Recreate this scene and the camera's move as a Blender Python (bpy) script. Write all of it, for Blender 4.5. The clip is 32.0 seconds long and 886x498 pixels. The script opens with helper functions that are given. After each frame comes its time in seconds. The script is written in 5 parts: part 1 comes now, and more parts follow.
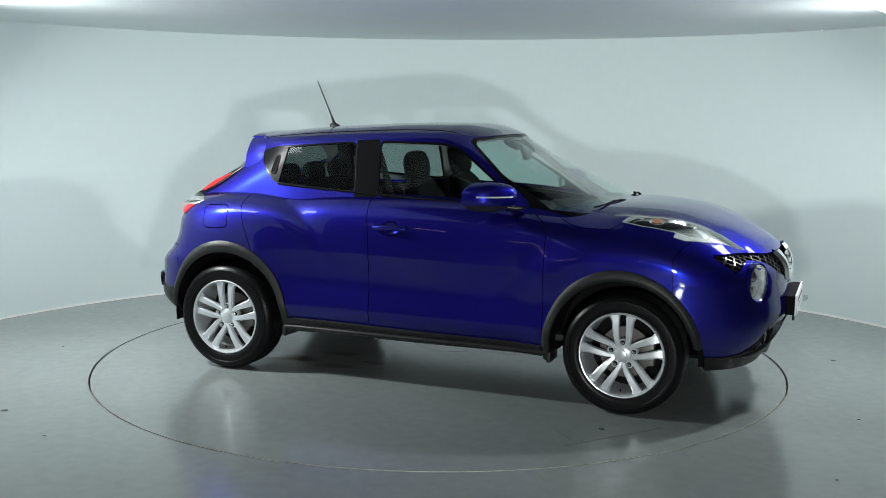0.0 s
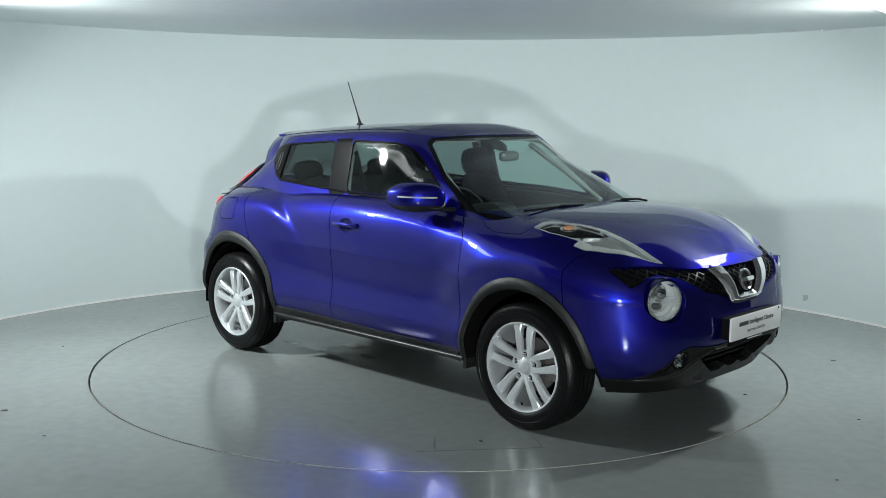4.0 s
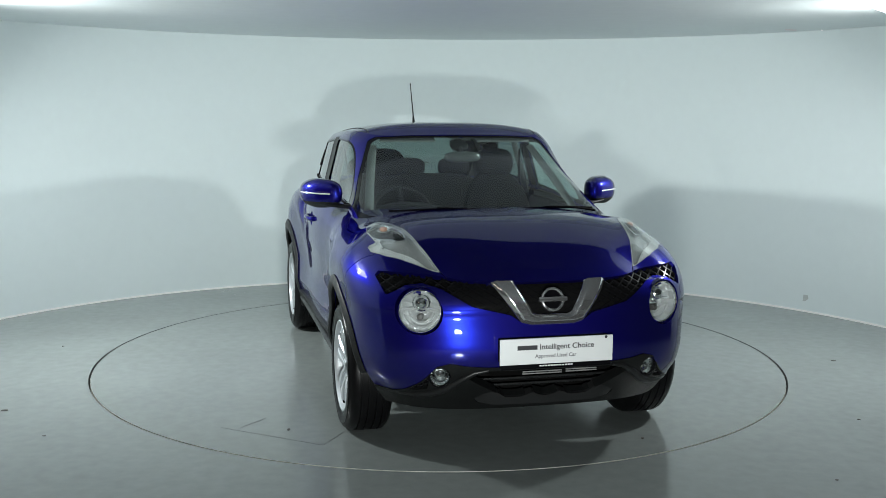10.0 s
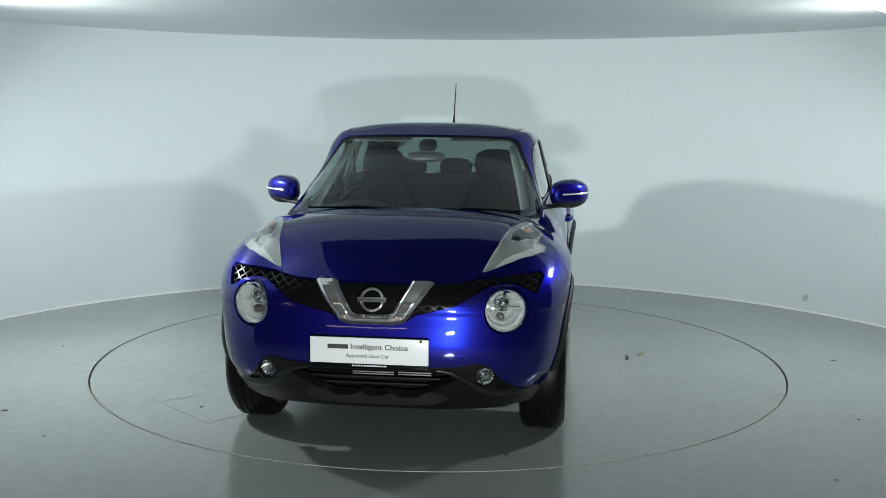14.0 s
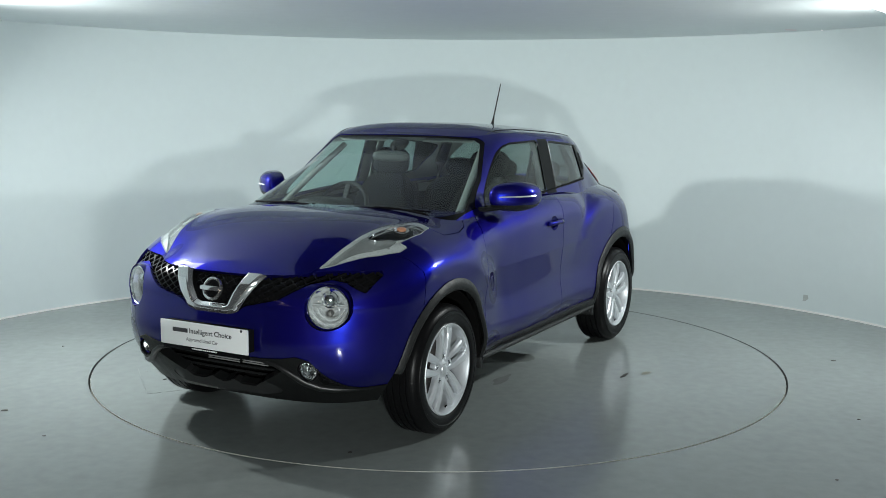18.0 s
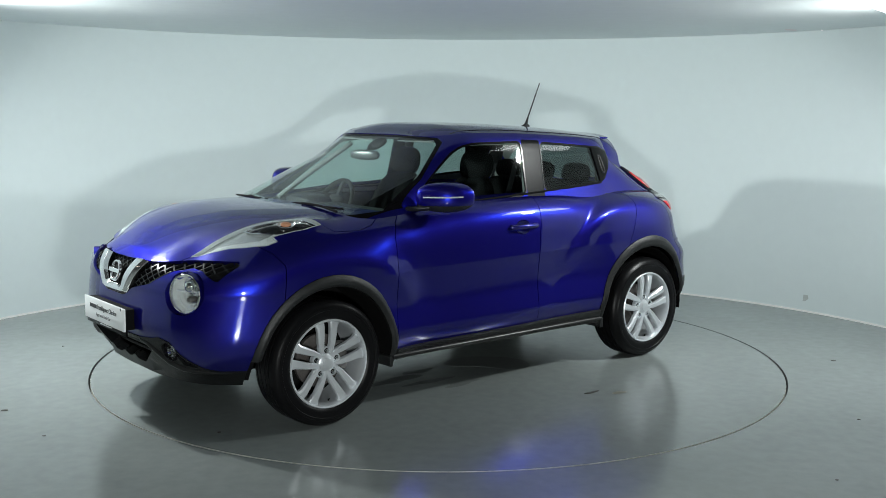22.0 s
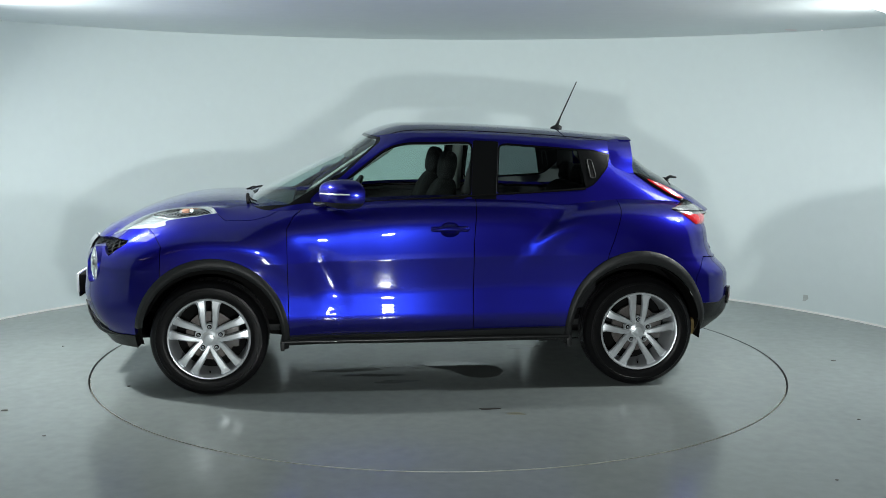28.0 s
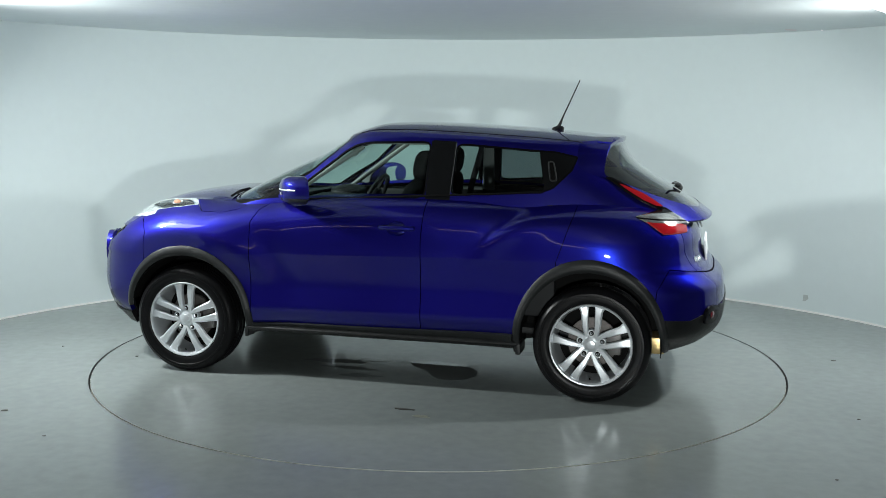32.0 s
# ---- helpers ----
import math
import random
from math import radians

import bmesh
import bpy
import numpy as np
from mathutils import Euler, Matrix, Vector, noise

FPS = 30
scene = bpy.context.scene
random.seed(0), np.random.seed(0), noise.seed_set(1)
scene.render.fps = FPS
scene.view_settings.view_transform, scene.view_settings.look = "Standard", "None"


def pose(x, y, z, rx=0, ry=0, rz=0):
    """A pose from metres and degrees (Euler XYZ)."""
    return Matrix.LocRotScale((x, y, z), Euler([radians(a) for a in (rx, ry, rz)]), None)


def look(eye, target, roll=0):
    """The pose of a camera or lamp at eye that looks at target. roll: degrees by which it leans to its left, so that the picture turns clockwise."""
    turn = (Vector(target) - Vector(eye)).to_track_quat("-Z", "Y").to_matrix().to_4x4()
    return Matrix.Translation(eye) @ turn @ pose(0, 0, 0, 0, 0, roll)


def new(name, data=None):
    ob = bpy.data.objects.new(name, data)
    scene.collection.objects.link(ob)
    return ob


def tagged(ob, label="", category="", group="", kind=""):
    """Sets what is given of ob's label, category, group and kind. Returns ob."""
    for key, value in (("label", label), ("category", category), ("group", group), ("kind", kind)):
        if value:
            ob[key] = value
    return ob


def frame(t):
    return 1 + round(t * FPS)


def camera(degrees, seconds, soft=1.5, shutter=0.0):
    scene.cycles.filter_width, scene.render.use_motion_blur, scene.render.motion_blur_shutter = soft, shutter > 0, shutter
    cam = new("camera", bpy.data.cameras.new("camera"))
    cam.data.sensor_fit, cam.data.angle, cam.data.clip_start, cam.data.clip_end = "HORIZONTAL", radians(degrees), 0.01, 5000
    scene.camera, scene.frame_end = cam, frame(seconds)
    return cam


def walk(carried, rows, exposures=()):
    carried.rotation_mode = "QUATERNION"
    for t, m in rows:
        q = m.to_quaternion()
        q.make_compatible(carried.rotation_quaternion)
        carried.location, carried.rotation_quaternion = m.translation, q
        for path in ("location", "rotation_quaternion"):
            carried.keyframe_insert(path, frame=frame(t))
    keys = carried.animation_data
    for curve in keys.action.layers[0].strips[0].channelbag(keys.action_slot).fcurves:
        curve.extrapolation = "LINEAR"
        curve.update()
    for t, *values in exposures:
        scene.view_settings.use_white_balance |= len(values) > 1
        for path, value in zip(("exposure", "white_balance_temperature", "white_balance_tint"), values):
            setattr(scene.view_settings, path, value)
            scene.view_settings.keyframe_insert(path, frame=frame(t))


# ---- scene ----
cam = camera(46.84, 32.0, soft=0.7)
EYE = Vector((0.0, -6.7263, 1.6483))
CAM_POSE = look(EYE, EYE + 5 * Vector((0.0034, 0.9907, -0.1360)), 0.408)
walk(cam, [(0.0, CAM_POSE), (32.0, CAM_POSE)], exposures=[(0.0, 0.26, 6500, 10), (32.0, 0.26, 6500, 10)])


def turn_at(t):
    """Heading of the turntable in degrees at t seconds."""
    return -22.381 - 5.3957 * t - 0.0693 * ((t - 16) ** 2 - 256) / 100


OFF_X, OFF_Y = 0.1546, -0.0073      # the car's place on the turntable
RING = 2.2245                       # turntable radius
WALL_R, WALL_CX, WALL_CY = 3.90, -0.0146, -0.8356
WALL_A0, WALL_A1 = 1.0, 207.0      # the white wall's ends, in degrees round its centre
CEIL = 2.29

# ---------------------------------------------------------------- light
world = bpy.data.worlds.new("studio_world")
scene.world = world
world.use_nodes = True
world.node_tree.nodes["Background"].inputs[0].default_value = (0.75, 0.85, 0.9, 1)
world.node_tree.nodes["Background"].inputs[1].default_value = 0.05


def area(name, eye, target, sx, sy, power, spread=180, colour=(0.945, 1.0, 0.985)):
    l = bpy.data.lights.new(name, "AREA")
    l.shape, l.size, l.size_y, l.energy, l.color = "RECTANGLE", sx, sy, power, colour
    l.spread = radians(spread)
    o = new(name, l)
    o.matrix_world = look(eye, target)
    return o


area("side_lamp_right", (2.95, -0.60, 2.19), (0.2, 0.4, 0.0), 0.11, 0.16, 45, 160)
area("side_lamp_left", (-2.95, -0.60, 2.19), (-0.2, 0.4, 0.0), 0.11, 0.16, 69, 160)
area("camera_lamp", (0.2, -6.0, 0.86), (0.0, 0.0, 1.3), 0.30, 0.13, 102)

# ---------------------------------------------------------------- materials
def mat(name, colour, rough=0.5, metal=0.0, coat=0.0, spec=0.5, grain=0.0, scale=40.0, bump=0.0, bscale=200.0, emit=None, power=1.0):
    """A principled material with colour variation at two scales and fine relief."""
    m = bpy.data.materials.new(name)
    m.use_nodes = True
    nt = m.node_tree
    b = nt.nodes["Principled BSDF"]
    b.inputs["Base Color"].default_value = (*colour, 1)
    b.inputs["Roughness"].default_value = rough
    b.inputs["Metallic"].default_value = metal
    b.inputs["Coat Weight"].default_value = coat
    b.inputs["Coat Roughness"].default_value = 0.03
    b.inputs["Specular IOR Level"].default_value = spec
    tex = nt.nodes.new("ShaderNodeTexCoord")
    if grain:
        n1, n2 = nt.nodes.new("ShaderNodeTexNoise"), nt.nodes.new("ShaderNodeTexNoise")
        n1.inputs["Scale"].default_value, n2.inputs["Scale"].default_value = scale, scale * 0.07
        n1.inputs["Detail"].default_value = n2.inputs["Detail"].default_value = 5
        add = nt.nodes.new("ShaderNodeMath")
        add.operation = "ADD"
        rng = nt.nodes.new("ShaderNodeMapRange")
        rng.inputs["From Min"].default_value, rng.inputs["From Max"].default_value = 0.6, 1.4
        rng.inputs["To Min"].default_value, rng.inputs["To Max"].default_value = 1 - grain, 1 + grain
        mul = nt.nodes.new("ShaderNodeVectorMath")
        mul.operation = "SCALE"
        mul.inputs[0].default_value = colour
        for n in (n1, n2):
            nt.links.new(tex.outputs["Object"], n.inputs["Vector"])
        nt.links.new(n1.outputs["Fac"], add.inputs[0])
        nt.links.new(n2.outputs["Fac"], add.inputs[1])
        nt.links.new(add.outputs[0], rng.inputs["Value"])
        nt.links.new(rng.outputs[0], mul.inputs["Scale"])
        nt.links.new(mul.outputs[0], b.inputs["Base Color"])
        r2 = nt.nodes.new("ShaderNodeMapRange")
        r2.inputs["From Min"].default_value, r2.inputs["From Max"].default_value = 0.3, 0.7
        r2.inputs["To Min"].default_value, r2.inputs["To Max"].default_value = rough * 0.85, min(1, rough * 1.15)
        nt.links.new(n2.outputs["Fac"], r2.inputs["Value"])
        nt.links.new(r2.outputs[0], b.inputs["Roughness"])
    if bump:
        n = nt.nodes.new("ShaderNodeTexNoise")
        n.inputs["Scale"].default_value, n.inputs["Detail"].default_value = bscale, 3
        bp = nt.nodes.new("ShaderNodeBump")
        bp.inputs["Strength"].default_value, bp.inputs["Distance"].default_value = bump, 0.002
        nt.links.new(tex.outputs["Object"], n.inputs["Vector"])
        nt.links.new(n.outputs["Fac"], bp.inputs["Height"])
        nt.links.new(bp.outputs[0], b.inputs["Normal"])
    if emit:
        b.inputs["Emission Color"].default_value = (*emit, 1)
        b.inputs["Emission Strength"].default_value = power
    return m


def glass(name, tint, gloss=1.0, base=0.05, rough=0.01):
    """A thin pane: tinted see-through with a clear reflection."""
    m = bpy.data.materials.new(name)
    m.use_nodes = True
    nt = m.node_tree
    nt.nodes.remove(nt.nodes["Principled BSDF"])
    tr, gl, fr, mx = (nt.nodes.new("ShaderNode" + k) for k in ("BsdfTransparent", "BsdfGlossy", "LayerWeight", "MixShader"))
    fr.inputs["Blend"].default_value = 0.5
    pw, sc = nt.nodes.new("ShaderNodeMath"), nt.nodes.new("ShaderNodeMath")
    pw.operation, sc.operation = "POWER", "MULTIPLY_ADD"
    pw.inputs[1].default_value, sc.inputs[1].default_value, sc.inputs[2].default_value = 4.2, 1.1, base
    nt.links.new(fr.outputs["Facing"], pw.inputs[0])
    nt.links.new(pw.outputs[0], sc.inputs[0])
    tr.inputs["Color"].default_value = (*tint, 1)
    gl.inputs["Color"].default_value = (gloss, gloss, gloss, 1)
    gl.inputs["Roughness"].default_value = rough
    nt.links.new(sc.outputs[0], mx.inputs[0])
    nt.links.new(tr.outputs[0], mx.inputs[1])
    nt.links.new(gl.outputs[0], mx.inputs[2])
    nt.links.new(mx.outputs[0], nt.nodes["Material Output"].inputs[0])
    return m


def flake_paint(name, colour, deep, edge, rough, broad, share):
    """Clear-coated metallic paint: flakes in a narrow and a broad lobe under one coat."""
    m = mat(name, colour, rough, 0.92, 1.0, bump=0.03, bscale=900)
    nt = m.node_tree
    first = nt.nodes["Principled BSDF"]
    second = nt.nodes.new("ShaderNodeBsdfPrincipled")
    mix = nt.nodes.new("ShaderNodeMixShader")
    mix.inputs[0].default_value = share
    for b, r, c in ((first, rough, colour), (second, broad, deep)):
        b.inputs["Base Color"].default_value = (*c, 1)
        b.inputs["Roughness"].default_value = r
        b.inputs["Metallic"].default_value = 0.92
        b.inputs["Specular Tint"].default_value = (*edge, 1)
        b.inputs["Coat Weight"].default_value = 1.0
        b.inputs["Coat IOR"].default_value = 1.5
        b.inputs["Coat Roughness"].default_value = 0.016
    nt.links.new(first.outputs[0], mix.inputs[1])
    nt.links.new(second.outputs[0], mix.inputs[2])
    nt.links.new(mix.outputs[0], nt.nodes["Material Output"].inputs[0])
    return m


PAINT = flake_paint("blue_metallic_paint", (0.007, 0.016, 0.255), (0.0115, 0.0068, 0.165), (0.009, 0.005, 0.08), 0.28, 0.57, 0.60)
BLACK = mat("black_trim_plastic", (0.011, 0.012, 0.0125), 0.46, spec=0.32, grain=0.15, scale=300, bump=0.25, bscale=700)
GLOSSBLACK = mat("gloss_black_trim", (0.004, 0.004, 0.005), 0.20, spec=0.13)
SATINBLACK = mat("satin_black_trim", (0.006, 0.0065, 0.007), 0.30, spec=0.04)
LOWBLACK = mat("black_bumper_plastic", (0.0055, 0.006, 0.0062), 0.42, spec=0.25, grain=0.15, scale=300, bump=0.2, bscale=700)
SHELL = mat("black_underseal", (0.0035, 0.0035, 0.0035), 0.8, spec=0.1)
RUBBER = mat("tyre_rubber", (0.0045, 0.0045, 0.005), 0.34, spec=0.14, grain=0.2, scale=60, bump=0.2, bscale=250)
ALLOY = mat("silver_alloy", (0.63, 0.66, 0.685), 0.36, 0.62, coat=0.3, grain=0.05, scale=30)
ALLOYDARK = mat("cast_alloy_inside", (0.14, 0.135, 0.13), 0.5, 0.5)
CHROME = mat("chrome", (0.85, 0.86, 0.87), 0.09, 1.0)
BRIGHT = mat("bright_chrome", (0.88, 0.89, 0.9), 0.08, 0.93)
DISCM = mat("brake_disc_steel", (0.11, 0.10, 0.095), 0.5, 0.6, grain=0.3, scale=80)
CABIN = mat("dark_cabin_plastic", (0.011, 0.012, 0.013), 0.6, spec=0.25, grain=0.1, scale=200, bump=0.2, bscale=500)
CLOTH = mat("charcoal_seat_cloth", (0.006, 0.0068, 0.007), 0.95, spec=0.05, grain=0.12, scale=50)
LINER = mat("light_grey_headlining", (0.24, 0.26, 0.25), 0.9, grain=0.05, scale=200)
GLASS = glass("clear_green_glass", (0.62, 0.77, 0.73), base=0.042, rough=0.03)
SIDEGLASS = glass("clear_side_glass", (0.66, 0.80, 0.76), base=0.022, rough=0.02)
PRIVACY = glass("privacy_glass", (0.34, 0.40, 0.40), base=0.022, rough=0.02)
LENS = glass("clear_lamp_lens", (0.93, 0.95, 0.95))
REDLENS = mat("red_lamp_lens", (0.42, 0.010, 0.016), 0.08, coat=1.0)
DARKGLASS = glass("dark_rear_glass", (0.30, 0.35, 0.34), base=0.03, rough=0.03)
AMBER = mat("amber_bulb_lens", (0.60, 0.28, 0.16), 0.12, coat=1.0)
PLATE = mat("white_plate_plastic", (0.78, 0.8, 0.8), 0.3, coat=0.3, grain=0.02, scale=20)
INK = mat("dark_grey_ink", (0.04, 0.04, 0.045), 0.5)
REFLECT = mat("lamp_reflector", (0.93, 0.95, 0.95), 0.10, 0.68, bump=1.0, bscale=42)
DARKWALL = mat("dark_grey_wall_paint", (0.05, 0.055, 0.06), 0.8, grain=0.1, scale=10)
GREYWALL = mat("light_grey_wall_paint", (0.50, 0.52, 0.53), 0.8, grain=0.1, scale=6)
WALLM = mat("white_wall_paint", (0.625, 0.70, 0.705), 0.6, grain=0.02, scale=12, bump=0.06, bscale=30)
CEILM = mat("ceiling_paint", (0.77, 0.83, 0.84), 0.7, grain=0.03, scale=8)
FLOORM = mat("grey_floor_paint", (0.19, 0.212, 0.206), 0.18, spec=0.46, grain=0.12, scale=14, bump=0.008, bscale=9)
GAPM = mat("dark_seam", (0.02, 0.02, 0.02), 0.8)
PANEL = mat("light_panel_diffuser", (0.9, 0.9, 0.9), 0.5, emit=(0.95, 0.98, 1.0), power=6.5)


# ---------------------------------------------------------------- mesh tools
def smooth_curve(xs, ys):
    """A smooth curve through (xs, ys), flat beyond its ends."""
    xs, ys = np.array(xs, float), np.array(ys, float)
    if xs[0] > xs[-1]:
        xs, ys = xs[::-1], ys[::-1]
    d = np.diff(ys) / np.diff(xs)
    m = np.empty_like(ys)
    m[0], m[-1] = d[0], d[-1]
    h = np.diff(xs)
    m[1:-1] = (d[:-1] * h[1:] + d[1:] * h[:-1]) / (h[:-1] + h[1:])

    def f(x):
        x = np.clip(x, xs[0], xs[-1])
        i = np.clip(np.searchsorted(xs, x) - 1, 0, len(xs) - 2)
        w = xs[i + 1] - xs[i]
        t = (x - xs[i]) / w
        return ((2 * t**3 - 3 * t**2 + 1) * ys[i] + (t**3 - 2 * t**2 + t) * w * m[i]
                + (3 * t**2 - 2 * t**3) * ys[i + 1] + (t**3 - t**2) * w * m[i + 1])
    return f


class Skin:
    """A triangle sheet with its own normals."""

    def __init__(self, v, n, f):
        self.v, self.n, self.f = v, n, f

    def packed(self, f):
        used = np.unique(f)
        back = np.zeros(len(self.v), int)
        back[used] = np.arange(len(used))
        return Skin(self.v[used], self.n[used], back[f])

    def cut(self, field):
        """Splits the sheet along field = 0: (inside where negative, outside)."""
        d = field(self.v)
        d = np.where(np.abs(d) < 1e-6, 1e-6, d)
        s = d < 0
        f = self.f
        c = s[f].sum(1)
        mixed = f[(c == 1) | (c == 2)]
        odd = s[mixed] == (s[mixed].sum(1) == 1)[:, None]
        k = odd.argmax(1)
        r = np.arange(len(mixed))
        a, b, e = mixed[r, k], mixed[r, (k + 1) % 3], mixed[r, (k + 2) % 3]
        n = len(self.v)
        key = np.concatenate([np.minimum(a, b) * n + np.maximum(a, b), np.minimum(a, e) * n + np.maximum(a, e)])
        uni, inv = np.unique(key, return_inverse=True)
        i, j = uni // n, uni % n
        t = (d[i] / (d[i] - d[j]))[:, None]
        v = np.concatenate([self.v, self.v[i] * (1 - t) + self.v[j] * t])
        nn = self.n[i] * (1 - t) + self.n[j] * t
        nn /= np.linalg.norm(nn, axis=1)[:, None] + 1e-12
        nn = np.concatenate([self.n, nn])
        p, q = n + inv[:len(a)], n + inv[len(a):]
        lone = np.stack([a, p, q], 1)
        pair = np.concatenate([np.stack([p, b, e], 1), np.stack([p, e, q], 1)])
        neg1 = s[a] if len(a) else np.zeros(0, bool)
        two = np.concatenate([neg1, neg1])
        whole = Skin(v, nn, f)
        return (whole.packed(np.concatenate([f[c == 3], lone[neg1], pair[~two]])),
                whole.packed(np.concatenate([f[c == 0], lone[~neg1], pair[two]])))

    def edge(self):
        f = self.f
        e = np.concatenate([f[:, [0, 1]], f[:, [1, 2]], f[:, [2, 0]]])
        n = len(self.v)
        k = np.minimum(e[:, 0], e[:, 1]) * n + np.maximum(e[:, 0], e[:, 1])
        _, first, count = np.unique(k, return_index=True, return_counts=True)
        return e[first[count == 1]]

    def moved(self, d):
        return Skin(self.v + self.n * d, self.n, self.f)

    def rimmed(self, depth):
        """Adds a rim that goes down by depth along the whole edge."""
        e = self.edge()
        used, inv = np.unique(e, return_inverse=True)
        inv = inv.reshape(e.shape)
        top, nor = self.v[used], self.n[used]
        low = top - nor * depth
        side = np.zeros_like(top)
        ev = np.cross(self.v[e[:, 1]] - self.v[e[:, 0]], (self.n[e[:, 0]] + self.n[e[:, 1]]) / 2)
        for c in (0, 1):
            np.add.at(side, inv[:, c], ev)
        side /= np.linalg.norm(side, axis=1)[:, None] + 1e-12
        n0, m = len(self.v), len(used)
        ti, li = n0 + inv, n0 + m + inv
        f = np.concatenate([np.stack([ti[:, 1], ti[:, 0], li[:, 0]], 1), np.stack([ti[:, 1], li[:, 0], li[:, 1]], 1)])
        return Skin(np.concatenate([self.v, top, low]), np.concatenate([self.n, side, side]), np.concatenate([self.f, f]))

    def refined(self):
        """Every triangle split in four."""
        f, n = self.f, len(self.v)
        e = np.concatenate([f[:, [0, 1]], f[:, [1, 2]], f[:, [2, 0]]])
        k = np.minimum(e[:, 0], e[:, 1]) * n + np.maximum(e[:, 0], e[:, 1])
        uni, inv = np.unique(k, return_inverse=True)
        i, j = uni // n, uni % n
        nn = self.n[i] + self.n[j]
        nn /= np.linalg.norm(nn, axis=1)[:, None] + 1e-12
        a, b, c = n + inv.ravel().reshape(3, -1)
        g = np.concatenate([np.stack(q, 1) for q in ((f[:, 0], a, c), (a, f[:, 1], b), (c, b, f[:, 2]), (a, b, c))])
        return Skin(np.concatenate([self.v, (self.v[i] + self.v[j]) / 2]), np.concatenate([self.n, nn]), g)

    def joined(self, o):
        return Skin(np.concatenate([self.v, o.v]), np.concatenate([self.n, o.n]), np.concatenate([self.f, o.f + len(self.v)]))

    def flipped(self):
        return Skin(self.v, -self.n, self.f[:, ::-1])


def resmoothed(v, f):
    """A sheet with normals worked out from its faces."""
    fn = np.cross(v[f[:, 1]] - v[f[:, 0]], v[f[:, 2]] - v[f[:, 0]])
    n = np.zeros_like(v)
    for c in range(3):
        np.add.at(n, f[:, c], fn)
    return Skin(v, n / (np.linalg.norm(n, axis=1)[:, None] + 1e-12), f)


def grid_skin(p, mirror=True):
    """A sheet from a grid of points, mirrored over y = 0, with smooth normals."""
    nu, nv, _ = p.shape
    i = np.arange(nu * nv).reshape(nu, nv)
    a, b, c, d = i[:-1, :-1].ravel(), i[1:, :-1].ravel(), i[1:, 1:].ravel(), i[:-1, 1:].ravel()
    f = np.concatenate([np.stack([a, b, c], 1), np.stack([a, c, d], 1)])
    v = p.reshape(-1, 3)
    if mirror:
        f = np.concatenate([f, f[:, ::-1] + len(v)])
        v = np.concatenate([v, v * np.array([1, -1, 1])])
        key = np.round(v / 2e-5).astype(np.int64)
        _, first, inv = np.unique(key, axis=0, return_index=True, return_inverse=True)
        v, f = v[first], inv.ravel()[f]
        f = f[(f[:, 0] != f[:, 1]) & (f[:, 1] != f[:, 2]) & (f[:, 2] != f[:, 0])]
    return resmoothed(v, f)


def shape(points, a, b, grow=0.0, side=None):
    """A field for cut(): signed distance to the closed outline points in the axes a, b; negative inside.
    side: an extra test (axis, sign) that keeps to one side of the car, or (axis, sign, limit)."""
    q = np.array(points, float)

    def field(v):
        p = v[:, [a, b]]
        best = np.full(len(p), 1e9)
        inside = np.zeros(len(p), bool)
        for i in range(len(q)):
            s, e = q[i], q[(i + 1) % len(q)]
            d = e - s
            t = np.clip(((p - s) @ d) / (d @ d + 1e-15), 0, 1)
            best = np.minimum(best, np.hypot(*(p - s - t[:, None] * d).T))
            hit = (s[1] > p[:, 1]) != (e[1] > p[:, 1])
            with np.errstate(divide="ignore", invalid="ignore"):
                inside ^= hit & (p[:, 0] < (e[0] - s[0]) * (p[:, 1] - s[1]) / (e[1] - s[1]) + s[0])
        d = np.where(inside, -best, best) - grow
        if side:
            lim = side[2] if len(side) > 2 else 0.0
            d = np.maximum(d, lim - side[1] * v[:, side[0]])
        return d
    return field


def rounded(points, n=4, k=0.25):
    """Rounds the corners of an outline."""
    out = []
    m = len(points)
    for i in range(m):
        p0, p1, p2 = (np.array(points[j % m], float) for j in (i - 1, i, i + 1))
        a, b = p1 + (p0 - p1) * k, p1 + (p2 - p1) * k
        for t in np.linspace(0, 1, n):
            out.append((1 - t) ** 2 * a + 2 * t * (1 - t) * p1 + t * t * b)
    return out


def mesh_of(skin, name):
    me = bpy.data.meshes.new(name)
    me.from_pydata(skin.v.tolist(), [], skin.f.tolist())
    me.polygons.foreach_set("use_smooth", [True] * len(me.polygons))
    me.normals_split_custom_set_from_vertices(skin.n.tolist())
    return me


def panel(name, skin, material, parent, label="", kind=""):
    ob = new(name, mesh_of(skin, name))
    ob.data.materials.append(material)
    ob.parent = parent
    return tagged(ob, label, kind=kind)


def part(name, bm, material, parent=None, label="", m=None, smooth=40):
    """Links a bmesh as one mesh object under a thing or a part."""
    me = bpy.data.meshes.new(name)
    bmesh.ops.recalc_face_normals(bm, faces=bm.faces)
    bm.to_mesh(me)
    bm.free()
    me.materials.append(material)
    if smooth:
        me.polygons.foreach_set("use_smooth", [True] * len(me.polygons))
        me.set_sharp_from_angle(angle=radians(smooth))
    ob = new(name, me)
    ob.parent = parent
    if m is not None:
        ob.matrix_local = m
    return tagged(ob, label)


def again(ob, m, parent=None):
    """The same part once more, on the same mesh."""
    o = new(ob.name.split(".")[0], ob.data)
    o.parent = parent or ob.parent
    o.matrix_local = m
    return o


